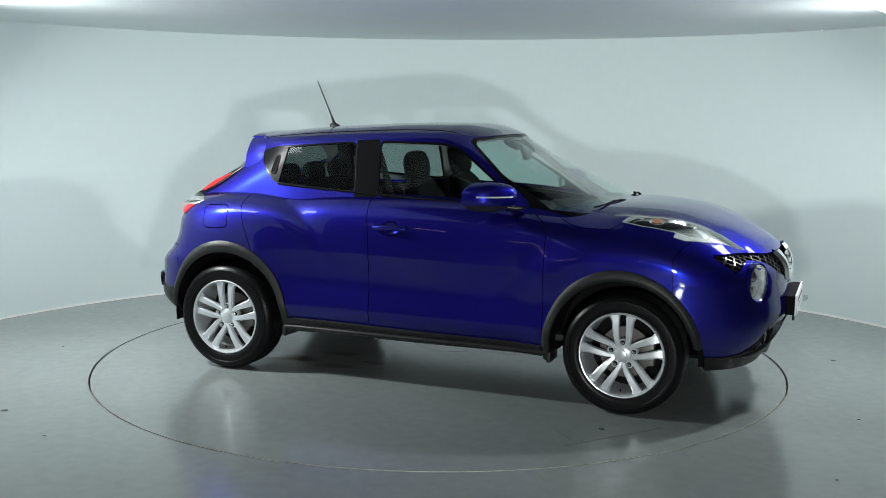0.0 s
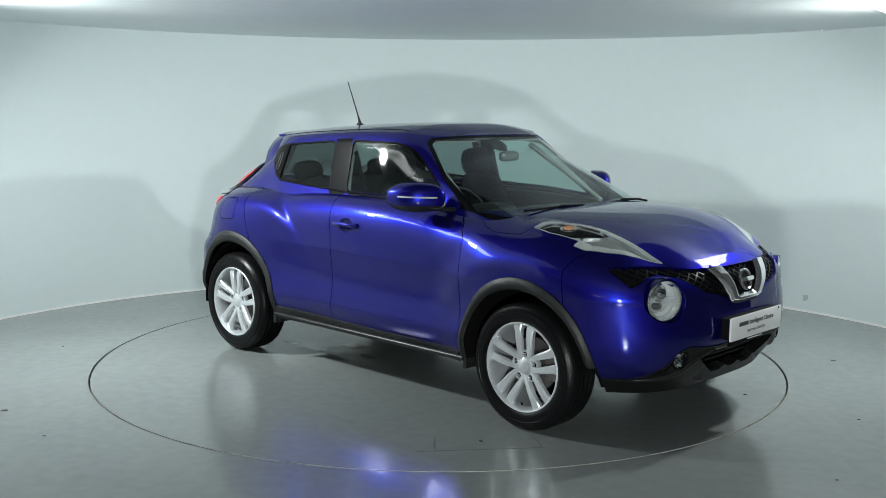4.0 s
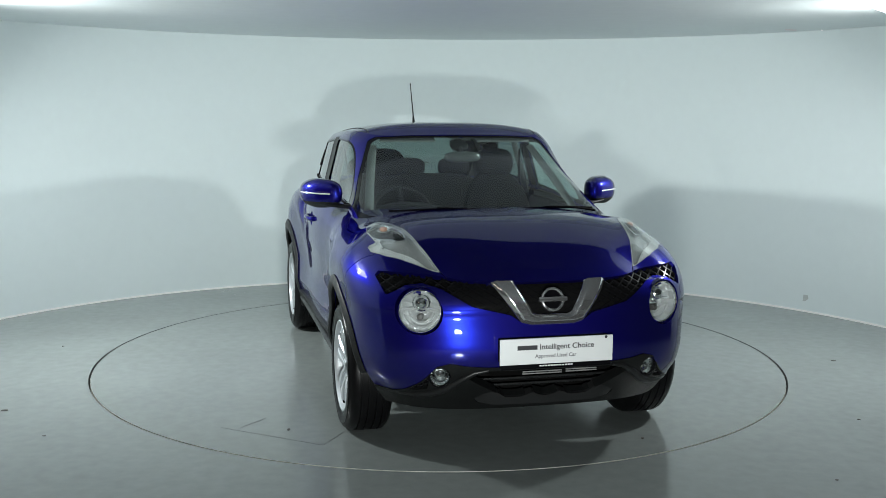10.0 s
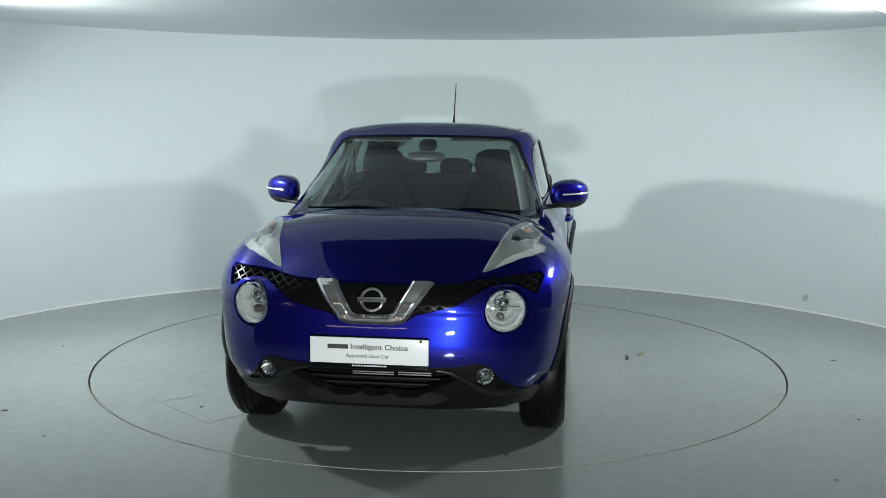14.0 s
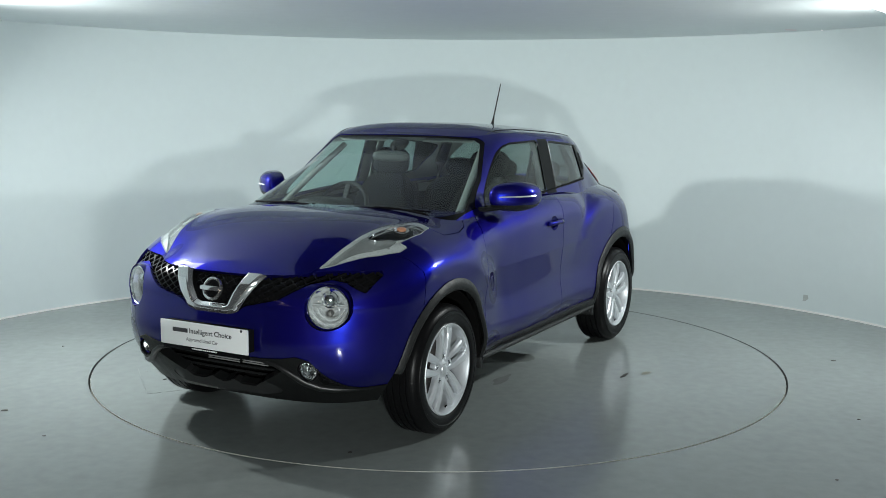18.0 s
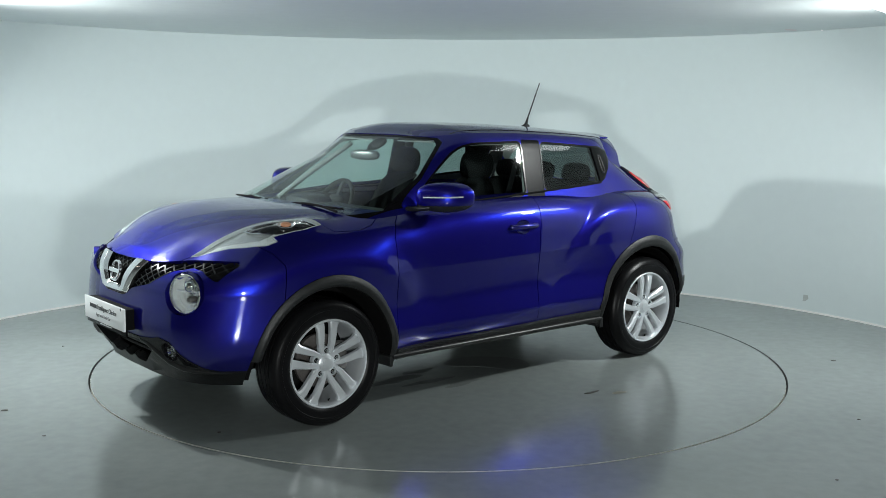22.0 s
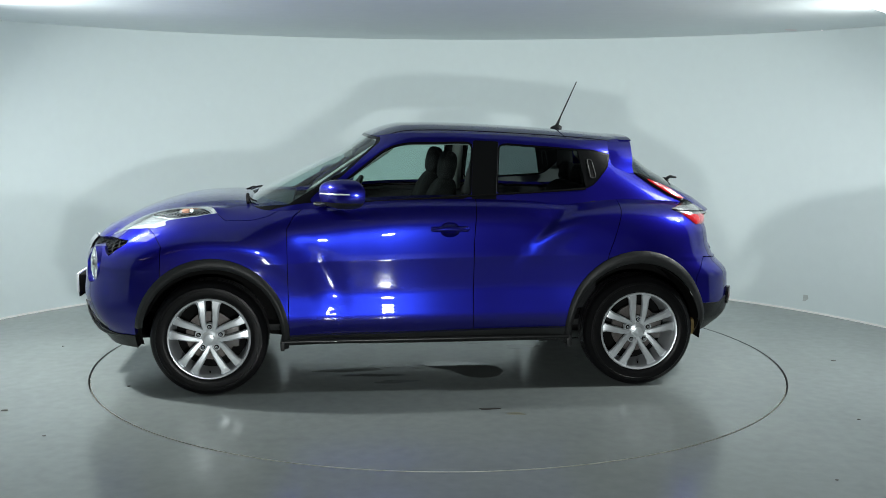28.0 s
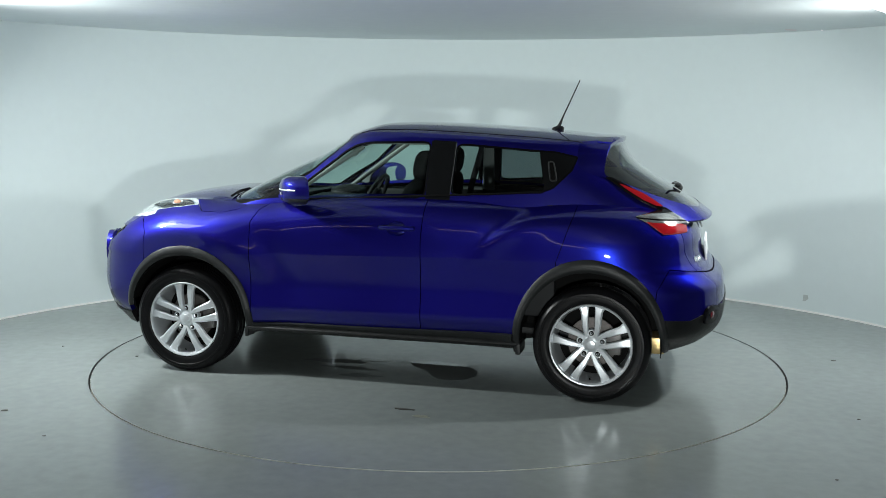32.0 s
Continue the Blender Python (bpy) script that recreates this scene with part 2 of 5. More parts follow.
def box(sx, sy, sz, bev=0.0, seg=2, at=(0, 0, 0)):
    bm = bmesh.new()
    bmesh.ops.create_cube(bm, size=1, matrix=Matrix.Translation(at) @ Matrix.Diagonal((sx, sy, sz, 1)))
    if bev:
        bmesh.ops.bevel(bm, geom=bm.edges[:], offset=bev, segments=seg, profile=0.6, affect="EDGES")
    return bm


def lathe(profile, seg=64, axis="y", closed=False, bm=None, cap=True):
    """Spins (radius, offset) points round an axis."""
    bm = bm or bmesh.new()
    rings = []
    for r, o in profile:
        ring = []
        for i in range(seg):
            a = 2 * math.pi * i / seg
            c, s = r * math.cos(a), r * math.sin(a)
            ring.append(bm.verts.new({"x": (o, c, s), "y": (c, o, s), "z": (c, s, o)}[axis]))
        rings.append(ring)
    pairs = list(zip(rings, rings[1:])) + ([(rings[-1], rings[0])] if closed else [])
    for p, q in pairs:
        for i in range(seg):
            j = (i + 1) % seg
            bm.faces.new((p[i], p[j], q[j], q[i]))
    if not closed and cap:
        for ring, (r, _) in ((rings[0], profile[0]), (rings[-1], profile[-1])):
            if r > 1e-5:
                bm.faces.new(ring)
    return bm


def tube(points, radius, seg=10, closed=False, bm=None, flat=1.0):
    """A round bar along points; radius may be a list."""
    bm = bm or bmesh.new()
    pts = [Vector(p) for p in points]
    rad = radius if isinstance(radius, (list, tuple)) else [radius] * len(pts)
    rings = []
    for i, p in enumerate(pts):
        a = pts[i - 1] if (i or closed) else p
        b = pts[(i + 1) % len(pts)] if (i < len(pts) - 1 or closed) else p
        d = (b - a).normalized()
        u = d.cross(Vector((0, 0, 1)) if abs(d.z) < 0.95 else Vector((0, 1, 0))).normalized()
        w = u.cross(d)
        rings.append([bm.verts.new(p + rad[i] * (math.cos(t) * u + flat * math.sin(t) * w))
                      for t in (2 * math.pi * k / seg for k in range(seg))])
    for p, q in list(zip(rings, rings[1:])) + ([(rings[-1], rings[0])] if closed else []):
        for k in range(seg):
            j = (k + 1) % seg
            bm.faces.new((p[k], p[j], q[j], q[k]))
    if not closed:
        bm.faces.new(rings[0]), bm.faces.new(rings[-1])
    return bm


def prism(outline, depth, axis="y", bev=0.0):
    """An extruded outline: 2D points spread over the two other axes, from 0 to depth along axis."""
    bm = bmesh.new()
    put = {"y": lambda p, d: (p[0], d, p[1]), "x": lambda p, d: (d, p[0], p[1]), "z": lambda p, d: (p[0], p[1], d)}[axis]
    lo, hi = [bm.verts.new(put(p, 0)) for p in outline], [bm.verts.new(put(p, depth)) for p in outline]
    n = len(lo)
    for i in range(n):
        bm.faces.new((lo[i], lo[(i + 1) % n], hi[(i + 1) % n], hi[i]))
    bm.faces.new(lo), bm.faces.new(hi)
    if bev:
        bmesh.ops.bevel(bm, geom=bm.edges[:], offset=bev, segments=2, profile=0.6, affect="EDGES")
    return bm


def blob(sx, sy, sz, p=2.5, nu=32, nv=18):
    """A rounded cushion form."""
    bm = bmesh.new()
    rows = []
    po = lambda c: math.copysign(abs(c) ** (2 / p), c)
    for j in range(1, nv):
        b = math.pi * j / nv - math.pi / 2
        rows.append([bm.verts.new((sx * po(math.cos(b)) * po(math.cos(a)), sy * po(math.cos(b)) * po(math.sin(a)), sz * po(math.sin(b))))
                     for a in (2 * math.pi * i / nu for i in range(nu))])
    for p0, p1 in zip(rows, rows[1:]):
        for i in range(nu):
            k = (i + 1) % nu
            bm.faces.new((p0[i], p0[k], p1[k], p1[i]))
    bm.faces.new(rows[0]), bm.faces.new(rows[-1])
    return bm

# ---------------------------------------------------------------- the studio
def arc(grow, a0, a1, n=120):
    r = WALL_R + grow
    return [(WALL_CX + r * math.cos(a), WALL_CY + r * math.sin(a)) for a in np.linspace(radians(a0), radians(a1), n)]


def wall_loop(grow):
    """The round white wall in plan."""
    return arc(grow, WALL_A0, WALL_A1)


def far_loop(grow):
    """The dark walls that go on from the round wall's ends and close behind the camera."""
    (x0, y0), (x1, y1) = arc(0, WALL_A0, WALL_A1)[0], arc(0, WALL_A0, WALL_A1)[-1]
    return [(x1, y1), (x1 - 1.0 - grow, y1 - 0.1), (x1 - 1.0 - grow, -9.2 - grow), (x0 + 1.0 + grow, -9.2 - grow), (x0 + 1.0 + grow, y0 - 0.1), (x0, y0)]


def open_wall(lo, hi, z0, z1):
    """A wall that follows an open line in plan, between its two faces lo and hi."""
    bm = bmesh.new()
    loops = [[bm.verts.new((x, y, z)) for x, y in q] for q, z in ((lo, z0), (lo, z1), (hi, z1), (hi, z0))]
    for a, b in zip(loops, loops[1:] + loops[:1]):
        for i in range(len(lo) - 1):
            bm.faces.new((a[i], a[i + 1], b[i + 1], b[i]))
    bm.faces.new([q[0] for q in loops]), bm.faces.new([q[-1] for q in loops])
    return bm


def disc(bm, rings, seg, z):
    """Flat rings of vertices joined by faces."""
    rows = [[bm.verts.new((r * math.cos(2 * math.pi * i / seg), r * math.sin(2 * math.pi * i / seg), z)) for i in range(seg)] for r in rings]
    for p, q in zip(rows, rows[1:]):
        for i in range(seg):
            j = (i + 1) % seg
            bm.faces.new((p[i], q[i], q[j], p[j]))
    return rows


def structure(name, bm, material, label, smooth=30):
    return tagged(part(name, bm, material, None, label, smooth=smooth), kind="structure")


structure("wall_round", open_wall(wall_loop(0), wall_loop(0.15), 0, CEIL + 0.1), WALLM, "pale blue-white painted curved studio wall")
structure("baseboard", open_wall(wall_loop(-0.006), wall_loop(-0.0005), 0, 0.014), mat("white_sealant", (0.8, 0.8, 0.78), 0.5), "thin white sealant bead along the wall foot")
lo, hi = far_loop(0), far_loop(0.15)
structure("wall_rear", open_wall(lo[2:4], hi[2:4], 0, CEIL + 0.1), GREYWALL, "light grey wall behind the open side of the studio", smooth=0)
structure("wall_left", open_wall(lo[:3], hi[:3], 0, CEIL + 0.1), DARKWALL, "dark grey side wall of the open side of the studio", smooth=0)
structure("wall_right", open_wall(lo[3:], hi[3:], 0, CEIL + 0.1), DARKWALL, "dark grey side wall of the open side of the studio", smooth=0)
# the pale ceiling reaches further forward on the one side; beyond it the dark ceiling over the camera begins
pale = arc(-0.001, WALL_A0, WALL_A1)
STEP_X = -1.0
corner = [(STEP_X, pale[-1][1]), (STEP_X, pale[0][1])]
structure("ceiling", prism(pale + corner, 0.12, "z"), CEILM, "pale grey flat painted studio ceiling").location = (0, 0, CEIL)
rear = [pale[-1]] + far_loop(-0.001)[1:-1] + [pale[0]] + corner[::-1]
structure("ceiling_rear", prism(rear, 0.12, "z"), DARKWALL, "dark grey ceiling over the open side of the studio").location = (0, 0, CEIL)
bm = bmesh.new()
disc(bm, [RING + 0.008, 2.8, 3.6, 5, 7, 9, 12], 192, 0)
structure("floor", bm, FLOORM, "glossy grey painted studio floor", smooth=0)
bm = bmesh.new()
rows = disc(bm, [RING - 0.05, RING + 0.06], 192, -0.03)
structure("turntable_pit", bm, GAPM, "dark gap round the turntable", smooth=0)

turntable = tagged(new("turntable"), "round grey painted floor turntable flush with the floor", "turntable")
bm = bmesh.new()
rows = disc(bm, [0.3, 0.8, 1.3, 1.8, RING - 0.0045], 192, 0)
bm.faces.new(rows[0])
part("deck", bm, FLOORM, turntable, smooth=20)
part("deck_rim", lathe([(RING - 0.004, -0.0006), (RING - 0.004, -0.026), (RING - 0.03, -0.026), (RING - 0.03, -0.0006)], 192, "z", closed=True), mat("bare_steel_rim", (0.62, 0.61, 0.56), 0.45, 0.3, grain=0.35, scale=9), turntable, "bare metal edge of the turntable", smooth=20)

# light panel set in the ceiling, of which a corner shows
# the left panel is an unseen counterpart, added to fill that side with light
for sg, dy in ((1, 0.0), (-1, -0.35)):
    bm = prism([(sg * x, y + dy) for x, y in ((2.373, -0.658), (2.95, 0.147), (3.40, -0.18), (2.82, -0.98))], 0.02, "z")
    panel_thing = tagged(new("ceiling_light"), "white glowing flat ceiling light panel", "ceiling light", "light panels in the ceiling")
    panel_thing.location = (0, 0, CEIL - 0.004)
    part("diffuser", bm, PANEL, panel_thing, smooth=0)

# marks on the floor and wall
def mark(name, pts, z, material, parent, label, thick=0.0012):
    bm = bmesh.new()
    lo = [bm.verts.new((x, y, z)) for x, y in pts]
    hi = [bm.verts.new((x, y, z + thick)) for x, y in pts]
    n = len(lo)
    for i in range(n):
        bm.faces.new((lo[i], lo[(i + 1) % n], hi[(i + 1) % n], hi[i]))
    bm.faces.new(hi)
    return part(name, bm, material, parent, label, smooth=0)


def ragged(cx, cy, rx, ry, seed, rough=0.35, n=40):
    rnd = random.Random(seed)
    ph = [(rnd.uniform(0, 6.28), rnd.uniform(0.3, 1) / k) for k in range(1, 7)]
    out = []
    for i in range(n):
        a = 2 * math.pi * i / n
        q = 1 + rough * sum(w * math.sin((k + 1) * a + p) for k, (p, w) in enumerate(ph)) / 2
        out.append((cx + rx * q * math.cos(a), cy + ry * q * math.sin(a)))
    return out


WET = mat("clear_puddle", (0.165, 0.183, 0.178), 0.02, spec=0.6)
DEBRIS = mat("dark_debris", (0.02, 0.018, 0.015), 0.7)
SCUFF = mat("scuffed_floor_paint", (0.13, 0.145, 0.145), 0.28, grain=0.1, scale=20)
PUDDLE = rounded([(0.15, 0.21), (0.03, 0.13), (-0.15, 0.14), (-0.33, 0.30), (-0.37, 0.445), (-0.31, 0.565), (-0.22, 0.605), (-0.12, 0.57), (-0.03, 0.39), (0.06, 0.345)], 4, 0.35)
mark("puddle", PUDDLE, 0.0003, WET, turntable, "small clear puddle on the floor paint", 0.0008)
DAMP = mat("damp_floor_paint", (0.15, 0.166, 0.162), 0.07, spec=0.5, grain=0.2, scale=12)
for k, (x, y, rx, ry) in enumerate(((0.62, 0.34, 0.20, 0.05), (0.46, 0.47, 0.16, 0.035), (0.36, 0.24, 0.10, 0.04), (-0.85, -0.42, 0.22, 0.06), (-0.60, -0.20, 0.13, 0.05), (-0.48, -0.52, 0.17, 0.04), (0.30, 0.64, 0.13, 0.03), (-0.30, -0.36, 0.09, 0.03))):
    mark("damp_streak", ragged(x, y, rx, ry, 30 + k, 0.9, 56), 0.0003, DAMP, turntable, "damp streak on the floor paint", 0.0005)
mark("smear", ragged(-0.28, 1.35, 0.05, 0.022, 21, 0.9), 0.0003, mat("olive_smear", (0.12, 0.12, 0.085), 0.4, grain=0.2, scale=60), turntable, "faint olive smear on the floor paint", 0.0005)
mark("flake", ragged(-0.13, 1.257, 0.060, 0.009, 5, 0.8), 0.0003, DEBRIS, turntable, "small dark flake of debris", 0.004)
mark("flake", ragged(1.391, -1.137, 0.013, 0.008, 6, 0.6), 0.0003, DEBRIS, turntable, "small dark flake of debris", 0.003)
mark("flake", ragged(1.922, 0.593, 0.010, 0.008, 7, 0.6), 0.0003, DEBRIS, turntable, "small dark flake of debris", 0.003)


def line(p, q, w):
    d = Vector((q[0] - p[0], q[1] - p[1])).normalized() * w / 2
    return [(p[0] - d.y, p[1] + d.x), (q[0] - d.y, q[1] + d.x), (q[0] + d.y, q[1] - d.x), (p[0] + d.y, p[1] - d.x)]


HAIR = mat("hatch_seam", (0.06, 0.065, 0.065), 0.5)
for p, q, w in (((1.275, -1.475), (1.672, -0.995), 0.0035), ((1.672, -0.995), (1.465, -0.85), 0.0035), ((1.165, -1.24), (1.31, -1.385), 0.005)):
    mark("hatch_seam", line(p, q, w), 0.0003, HAIR, turntable, "thin dark seam line in the floor paint", 0.0006)
for x, y, r, sd in ((-2.369, -1.315, 0.013, 1), (2.636, -0.077, 0.011, 2), (2.268, -1.385, 0.007, 3), (-1.9885, -1.745, 0.006, 8), (1.8, -2.3, 0.005, 11), (-2.6, 0.2, 0.006, 12)):
    spot = mark("floor_chip", ragged(x, y, r * 1.4, r, sd, 0.6), 0.0003, DEBRIS, None, "small dark chip lying on the floor", 0.003)
    tagged(spot, category="debris", group="chips on the floor")
CHIP = mat("bare_filler", (0.42, 0.46, 0.45), 0.8, grain=0.1)
a = math.atan2(1.60 - WALL_CY, 3.03 - WALL_CX)
chip = part("wall_chip", prism([(-0.022, -0.03), (0.004, -0.024), (0.03, 0.0), (0.022, 0.028), (-0.018, 0.026)], 0.002, "y"), CHIP, None, "grey paint chip in the white wall", smooth=0)
tagged(chip, category="wall chip")
chip.matrix_world = Matrix.Translation((WALL_CX + (WALL_R - 0.002) * math.cos(a), WALL_CY + (WALL_R - 0.002) * math.sin(a), 0.115)) @ Matrix.Rotation(a - math.pi / 2, 4, "Z")
# small slot light at the foot of the ceiling by the wall, and a strip painted as a pink reflection
for cx, cy, ang, ln, m in ((3.06, 1.60, 50, 0.10, mat("dim_strip_diffuser", (0.8, 0.8, 0.8), 0.5, emit=(0.95, 0.98, 1.0), power=1.2)), (2.78, 1.56, 10, 0.09, mat("pink_reflected_strip", (0.75, 0.5, 0.5), 0.5))):
    t = tagged(part("ceiling_strip", box(ln, 0.007, 0.004, 0.001), m, None, "narrow pale strip or painted pink reflection at the ceiling", smooth=0), category="ceiling strip", group="strips in the ceiling")
    t.matrix_world = pose(cx, cy, CEIL - 0.003, 0, 0, ang)

# thin warm strip lights on the dark walls behind the camera
WARM = mat("warm_strip_diffuser", (0.8, 0.7, 0.6), 0.5, emit=(1.0, 0.78, 0.62), power=5.0)
x_left = arc(0, WALL_A0, WALL_A1)[-1][0] - 1.0
for cx, cy, sx, sy in ((x_left + 0.015, -5.2, 0.02, 2.6), (-3.0, -9.185, 2.2, 0.02)):
    t = tagged(part("strip_light", box(sx, sy, 0.035, 0.004), WARM, None, "thin warm strip light on the dark wall", pose(cx, cy, 1.45), 0), category="strip light", group="strip lights on the dark walls")

# ---------------------------------------------------------------- the car: forms
car = tagged(new("car"), "blue metallic compact crossover car with black arch cladding on the turntable", "car")
AX_F, AX_R, TYRE = 1.265, -1.265, 0.334

W_WIDE = smooth_curve([-2.1, -1.8, -1.5, -1.25, -0.97, -0.72, -0.48, -0.22, 0, 0.22, 0.44, 0.62, 0.80, 1.0, 1.25, 1.6, 2.1],
                      [0.85, 0.868, 0.880, 0.884, 0.870, 0.851, 0.842, 0.845, 0.847, 0.843, 0.833, 0.831, 0.851, 0.876, 0.884, 0.882, 0.872])
Z_WIDE = smooth_curve([-2.1, -1.6, -1.2, -0.5, 0.4, 1.2, 1.7, 2.1], [0.74, 0.78, 0.80, 0.80, 0.78, 0.76, 0.74, 0.74])
Z_SPINE = smooth_curve([-1.9, -1.6, -1.2, -0.6, 0.3, 0.85, 1.05, 1.23, 1.48, 1.73, 1.9, 2.06],
                       [1.10, 1.16, 1.185, 1.175, 1.16, 1.125, 1.115, 1.116, 1.092, 1.016, 0.935, 0.86])
POWER = smooth_curve([-2.1, -1.7, -1.25, -0.8, -0.3, 0.4, 0.8, 1.1, 1.5, 2.1], [2.8, 2.9, 3.1, 3.8, 4.8, 4.6, 3.7, 3.1, 3.0, 2.8])
BELLY = smooth_curve([0.22, 0.30, 0.36, 0.445, 0.505, 0.60, 0.70, 0.80], [0.900, 0.940, 0.972, 1.000, 0.993, 0.980, 0.986, 1.0])
NOSE = smooth_curve([0.22, 0.30, 0.38, 0.46, 0.56, 0.64, 0.74], [1.90, 1.95, 2.0, 2.04, 2.065, 2.06, 2.045])
NOSE_UP = smooth_curve([0, 0.35, 0.7, 0.9, 1.0], [2.045, 2.04, 2.015, 1.98, 1.945])
TAIL = smooth_curve([0.22, 0.30, 0.40, 0.50, 0.60, 0.66, 0.74], [-1.79, -1.86, -1.96, -1.985, -1.985, -1.975, -1.89])
TAIL_UP = smooth_curve([0, 0.15, 0.5, 0.75, 0.85, 1.0], [-1.872, -1.848, -1.826, -1.780, -1.760, -1.715])


HAUNCH = smooth_curve([-1.75, -1.5, -1.2, -1.05, -0.865, -0.74, -0.62, -0.5], [1.02, 1.06, 1.07, 1.055, 1.015, 0.95, 0.85, 0.72])


def round_ends(x_front, x_rear, l_front, l_rear, n_front, n_rear, nu):
    """x and the closing factor along half an outline, from the middle of the front to the middle of the rear."""
    a = np.linspace(0, math.pi / 2, nu[0])[:, None]
    xf = x_front - l_front + l_front * np.cos(a).clip(0) ** (2 / n_front)
    sf = np.sin(a).clip(0) ** (2 / n_front) + 0 * xf
    t = np.linspace(0, 1, nu[1] + 2)[1:-1, None]
    xm = (x_front - l_front) * (1 - t) + (x_rear + l_rear) * t
    b = np.linspace(math.pi / 2, 0, nu[2])[:, None]
    xr = x_rear + l_rear - l_rear * np.cos(b).clip(0) ** (2 / n_rear)
    sr = np.sin(b).clip(0) ** (2 / n_rear) + 0 * xr
    return np.concatenate([xf, xm, xr]), np.concatenate([sf, np.ones_like(xm), sr])


def body_grid(nu=(90, 190, 80), n_low=44, n_up=84):
    low = np.linspace(0, 1, n_low)[None, :-1]
    ang = np.linspace(0, math.pi / 2, n_up)[None, :]
    # lower flanks
    z_guess = 0.262 + low * 0.50
    x, s = round_ends(NOSE(z_guess), TAIL(z_guess), 0.78, 0.74, 3.1, 3.3, nu)
    z = 0.262 + low * (Z_WIDE(x) - 0.262)
    arch = np.exp(-(((x - AX_F) / 0.42) ** 4)) + np.exp(-(((x - AX_R) / 0.42) ** 4))
    b = BELLY(z * 0.8 / Z_WIDE(x))
    y = W_WIDE(x) * (b + (1 - b) * 0.6 * arch) * s
    lower = np.stack([x, y, z], 2)
    # shoulders and top
    h = np.sin(ang).clip(0) ** (2 / 3.0)
    x, s = round_ends(NOSE_UP(h), TAIL_UP(h), 0.78, 0.74, 3.1 - 0.6 * h, 3.3, nu)
    p = 2 / POWER(x)
    y = W_WIDE(x) * np.cos(ang).clip(0) ** p * s
    z = Z_WIDE(x) + (Z_SPINE(x) - Z_WIDE(x)) * np.sin(ang).clip(0) ** p
    p = np.concatenate([lower, np.stack([x, y, z], 2)], 1)
    x, y, z = p[..., 0], p[..., 1], p[..., 2]
    # rear haunch: a crest with a hollow over it
    s = z - HAUNCH(x)
    fade = 1 / (1 + np.exp((x + 0.70) / 0.06)) * 1 / (1 + np.exp(-(x + 1.75) / 0.06))
    dy = fade * (0.012 * np.exp(-((s + 0.03) / 0.06) ** 2) - 0.042 / (1 + np.exp(-(s - 0.025) / 0.012)))
    # hollow of the rear door in front of the haunch
    dy -= 0.004 * np.exp(-(((x + 0.56) / 0.17) ** 2) - ((z - 0.86) / 0.16) ** 2)
    # rounded crest of the front wing round the wheel, and the hollow of the door behind it
    r = np.hypot((x - AX_F) / 1.12, z - 0.33)
    dy += 0.010 * np.exp(-((r - 0.56) / 0.06) ** 2) / (1 + np.exp(-(z - 0.60) / 0.05)) / (1 + np.exp((x - 1.62) / 0.05))
    dy -= 0.006 * np.exp(-((r - 0.70) / 0.06) ** 2) / (1 + np.exp((x - 0.90) / 0.05)) / (1 + np.exp(-(z - 0.55) / 0.06))
    # crest under the upper lamps, beside the bonnet
    ya = np.abs(y)
    z += 0.022 * np.exp(-((ya - 0.675 + 0.30 * (x - 1.36).clip(0)) / 0.05) ** 2) * np.exp(-(((x - 1.42) / 0.24) ** 4)) * (z > 0.9)
    z -= 0.024 * np.exp(-(((x - 1.84) / 0.10) ** 2) - ((ya - 0.52) / 0.12) ** 2) * (z > 0.85)
    # the flank tucks in ahead of the front wheel
    dy -= 0.034 * np.exp(-(((x - 1.70) / 0.13) ** 2)) / (1 + np.exp((z - 0.46) / 0.04))
    y += dy * np.clip((y - 0.35) / 0.3, 0, 1)
    return p


Z_ROOF = smooth_curve([-1.45, -1.22, -0.91, -0.53, -0.23, 0, 0.14, 0.22, 0.32, 0.5],
                      [1.468, 1.493, 1.522, 1.546, 1.559, 1.561, 1.553, 1.533, 1.497, 1.45])
CAB_W = smooth_curve([1.00, 1.06, 1.13, 1.20, 1.28, 1.36, 1.42, 1.455, 1.485, 1.51, 1.56], [0.760, 0.7445, 0.7264, 0.7083, 0.6876, 0.6669, 0.6512, 0.6385, 0.617, 0.588, 0.555])
CAB_TAPER = smooth_curve([-1.9, -1.6, -1.3, -1.14, -0.92, -0.5, 0.0, 0.35, 0.6, 1.2], [0.83, 0.87, 0.91, 0.935, 0.98, 1.0, 1.0, 0.98, 0.98, 1.0])
CAB_NOSE = smooth_curve([1.0, 1.10, 1.20, 1.30, 1.40, 1.49, 1.52], [1.245, 1.088, 0.920, 0.740, 0.545, 0.355, 0.290])
CAB_TAIL = smooth_curve([1.0, 1.14, 1.40, 1.50], [-1.92, -1.74, -1.38, -1.33])


def cabin_grid(nu=(70, 120, 60), n_side=60, n_roof=36):
    s = np.linspace(0, 1, n_side)[None, :]
    z_guess = 1.0 + s * 0.5
    x, c = round_ends(CAB_NOSE(z_guess), CAB_TAIL(z_guess), 0.55, 0.6, 4.3, 3.0, nu)
    y = CAB_W(z_guess) * CAB_TAPER(x) * c
    z = 1.0 + s * (Z_ROOF(x) - 0.058 * c**3 - 1.0)
    side = np.stack([x, y, z], 2)
    k = 1 - np.linspace(0, 1, n_roof)[None, 1:] ** 1.3
    x1, y1, c1 = x[:, -1:], y[:, -1:], c[:, -1:]
    roof = np.stack([x1 + 0 * k, y1 * k, Z_ROOF(x1) - 0.058 * (c1 * k) ** 3.2], 2)
    return np.concatenate([side, roof], 1)


body = grid_skin(body_grid())
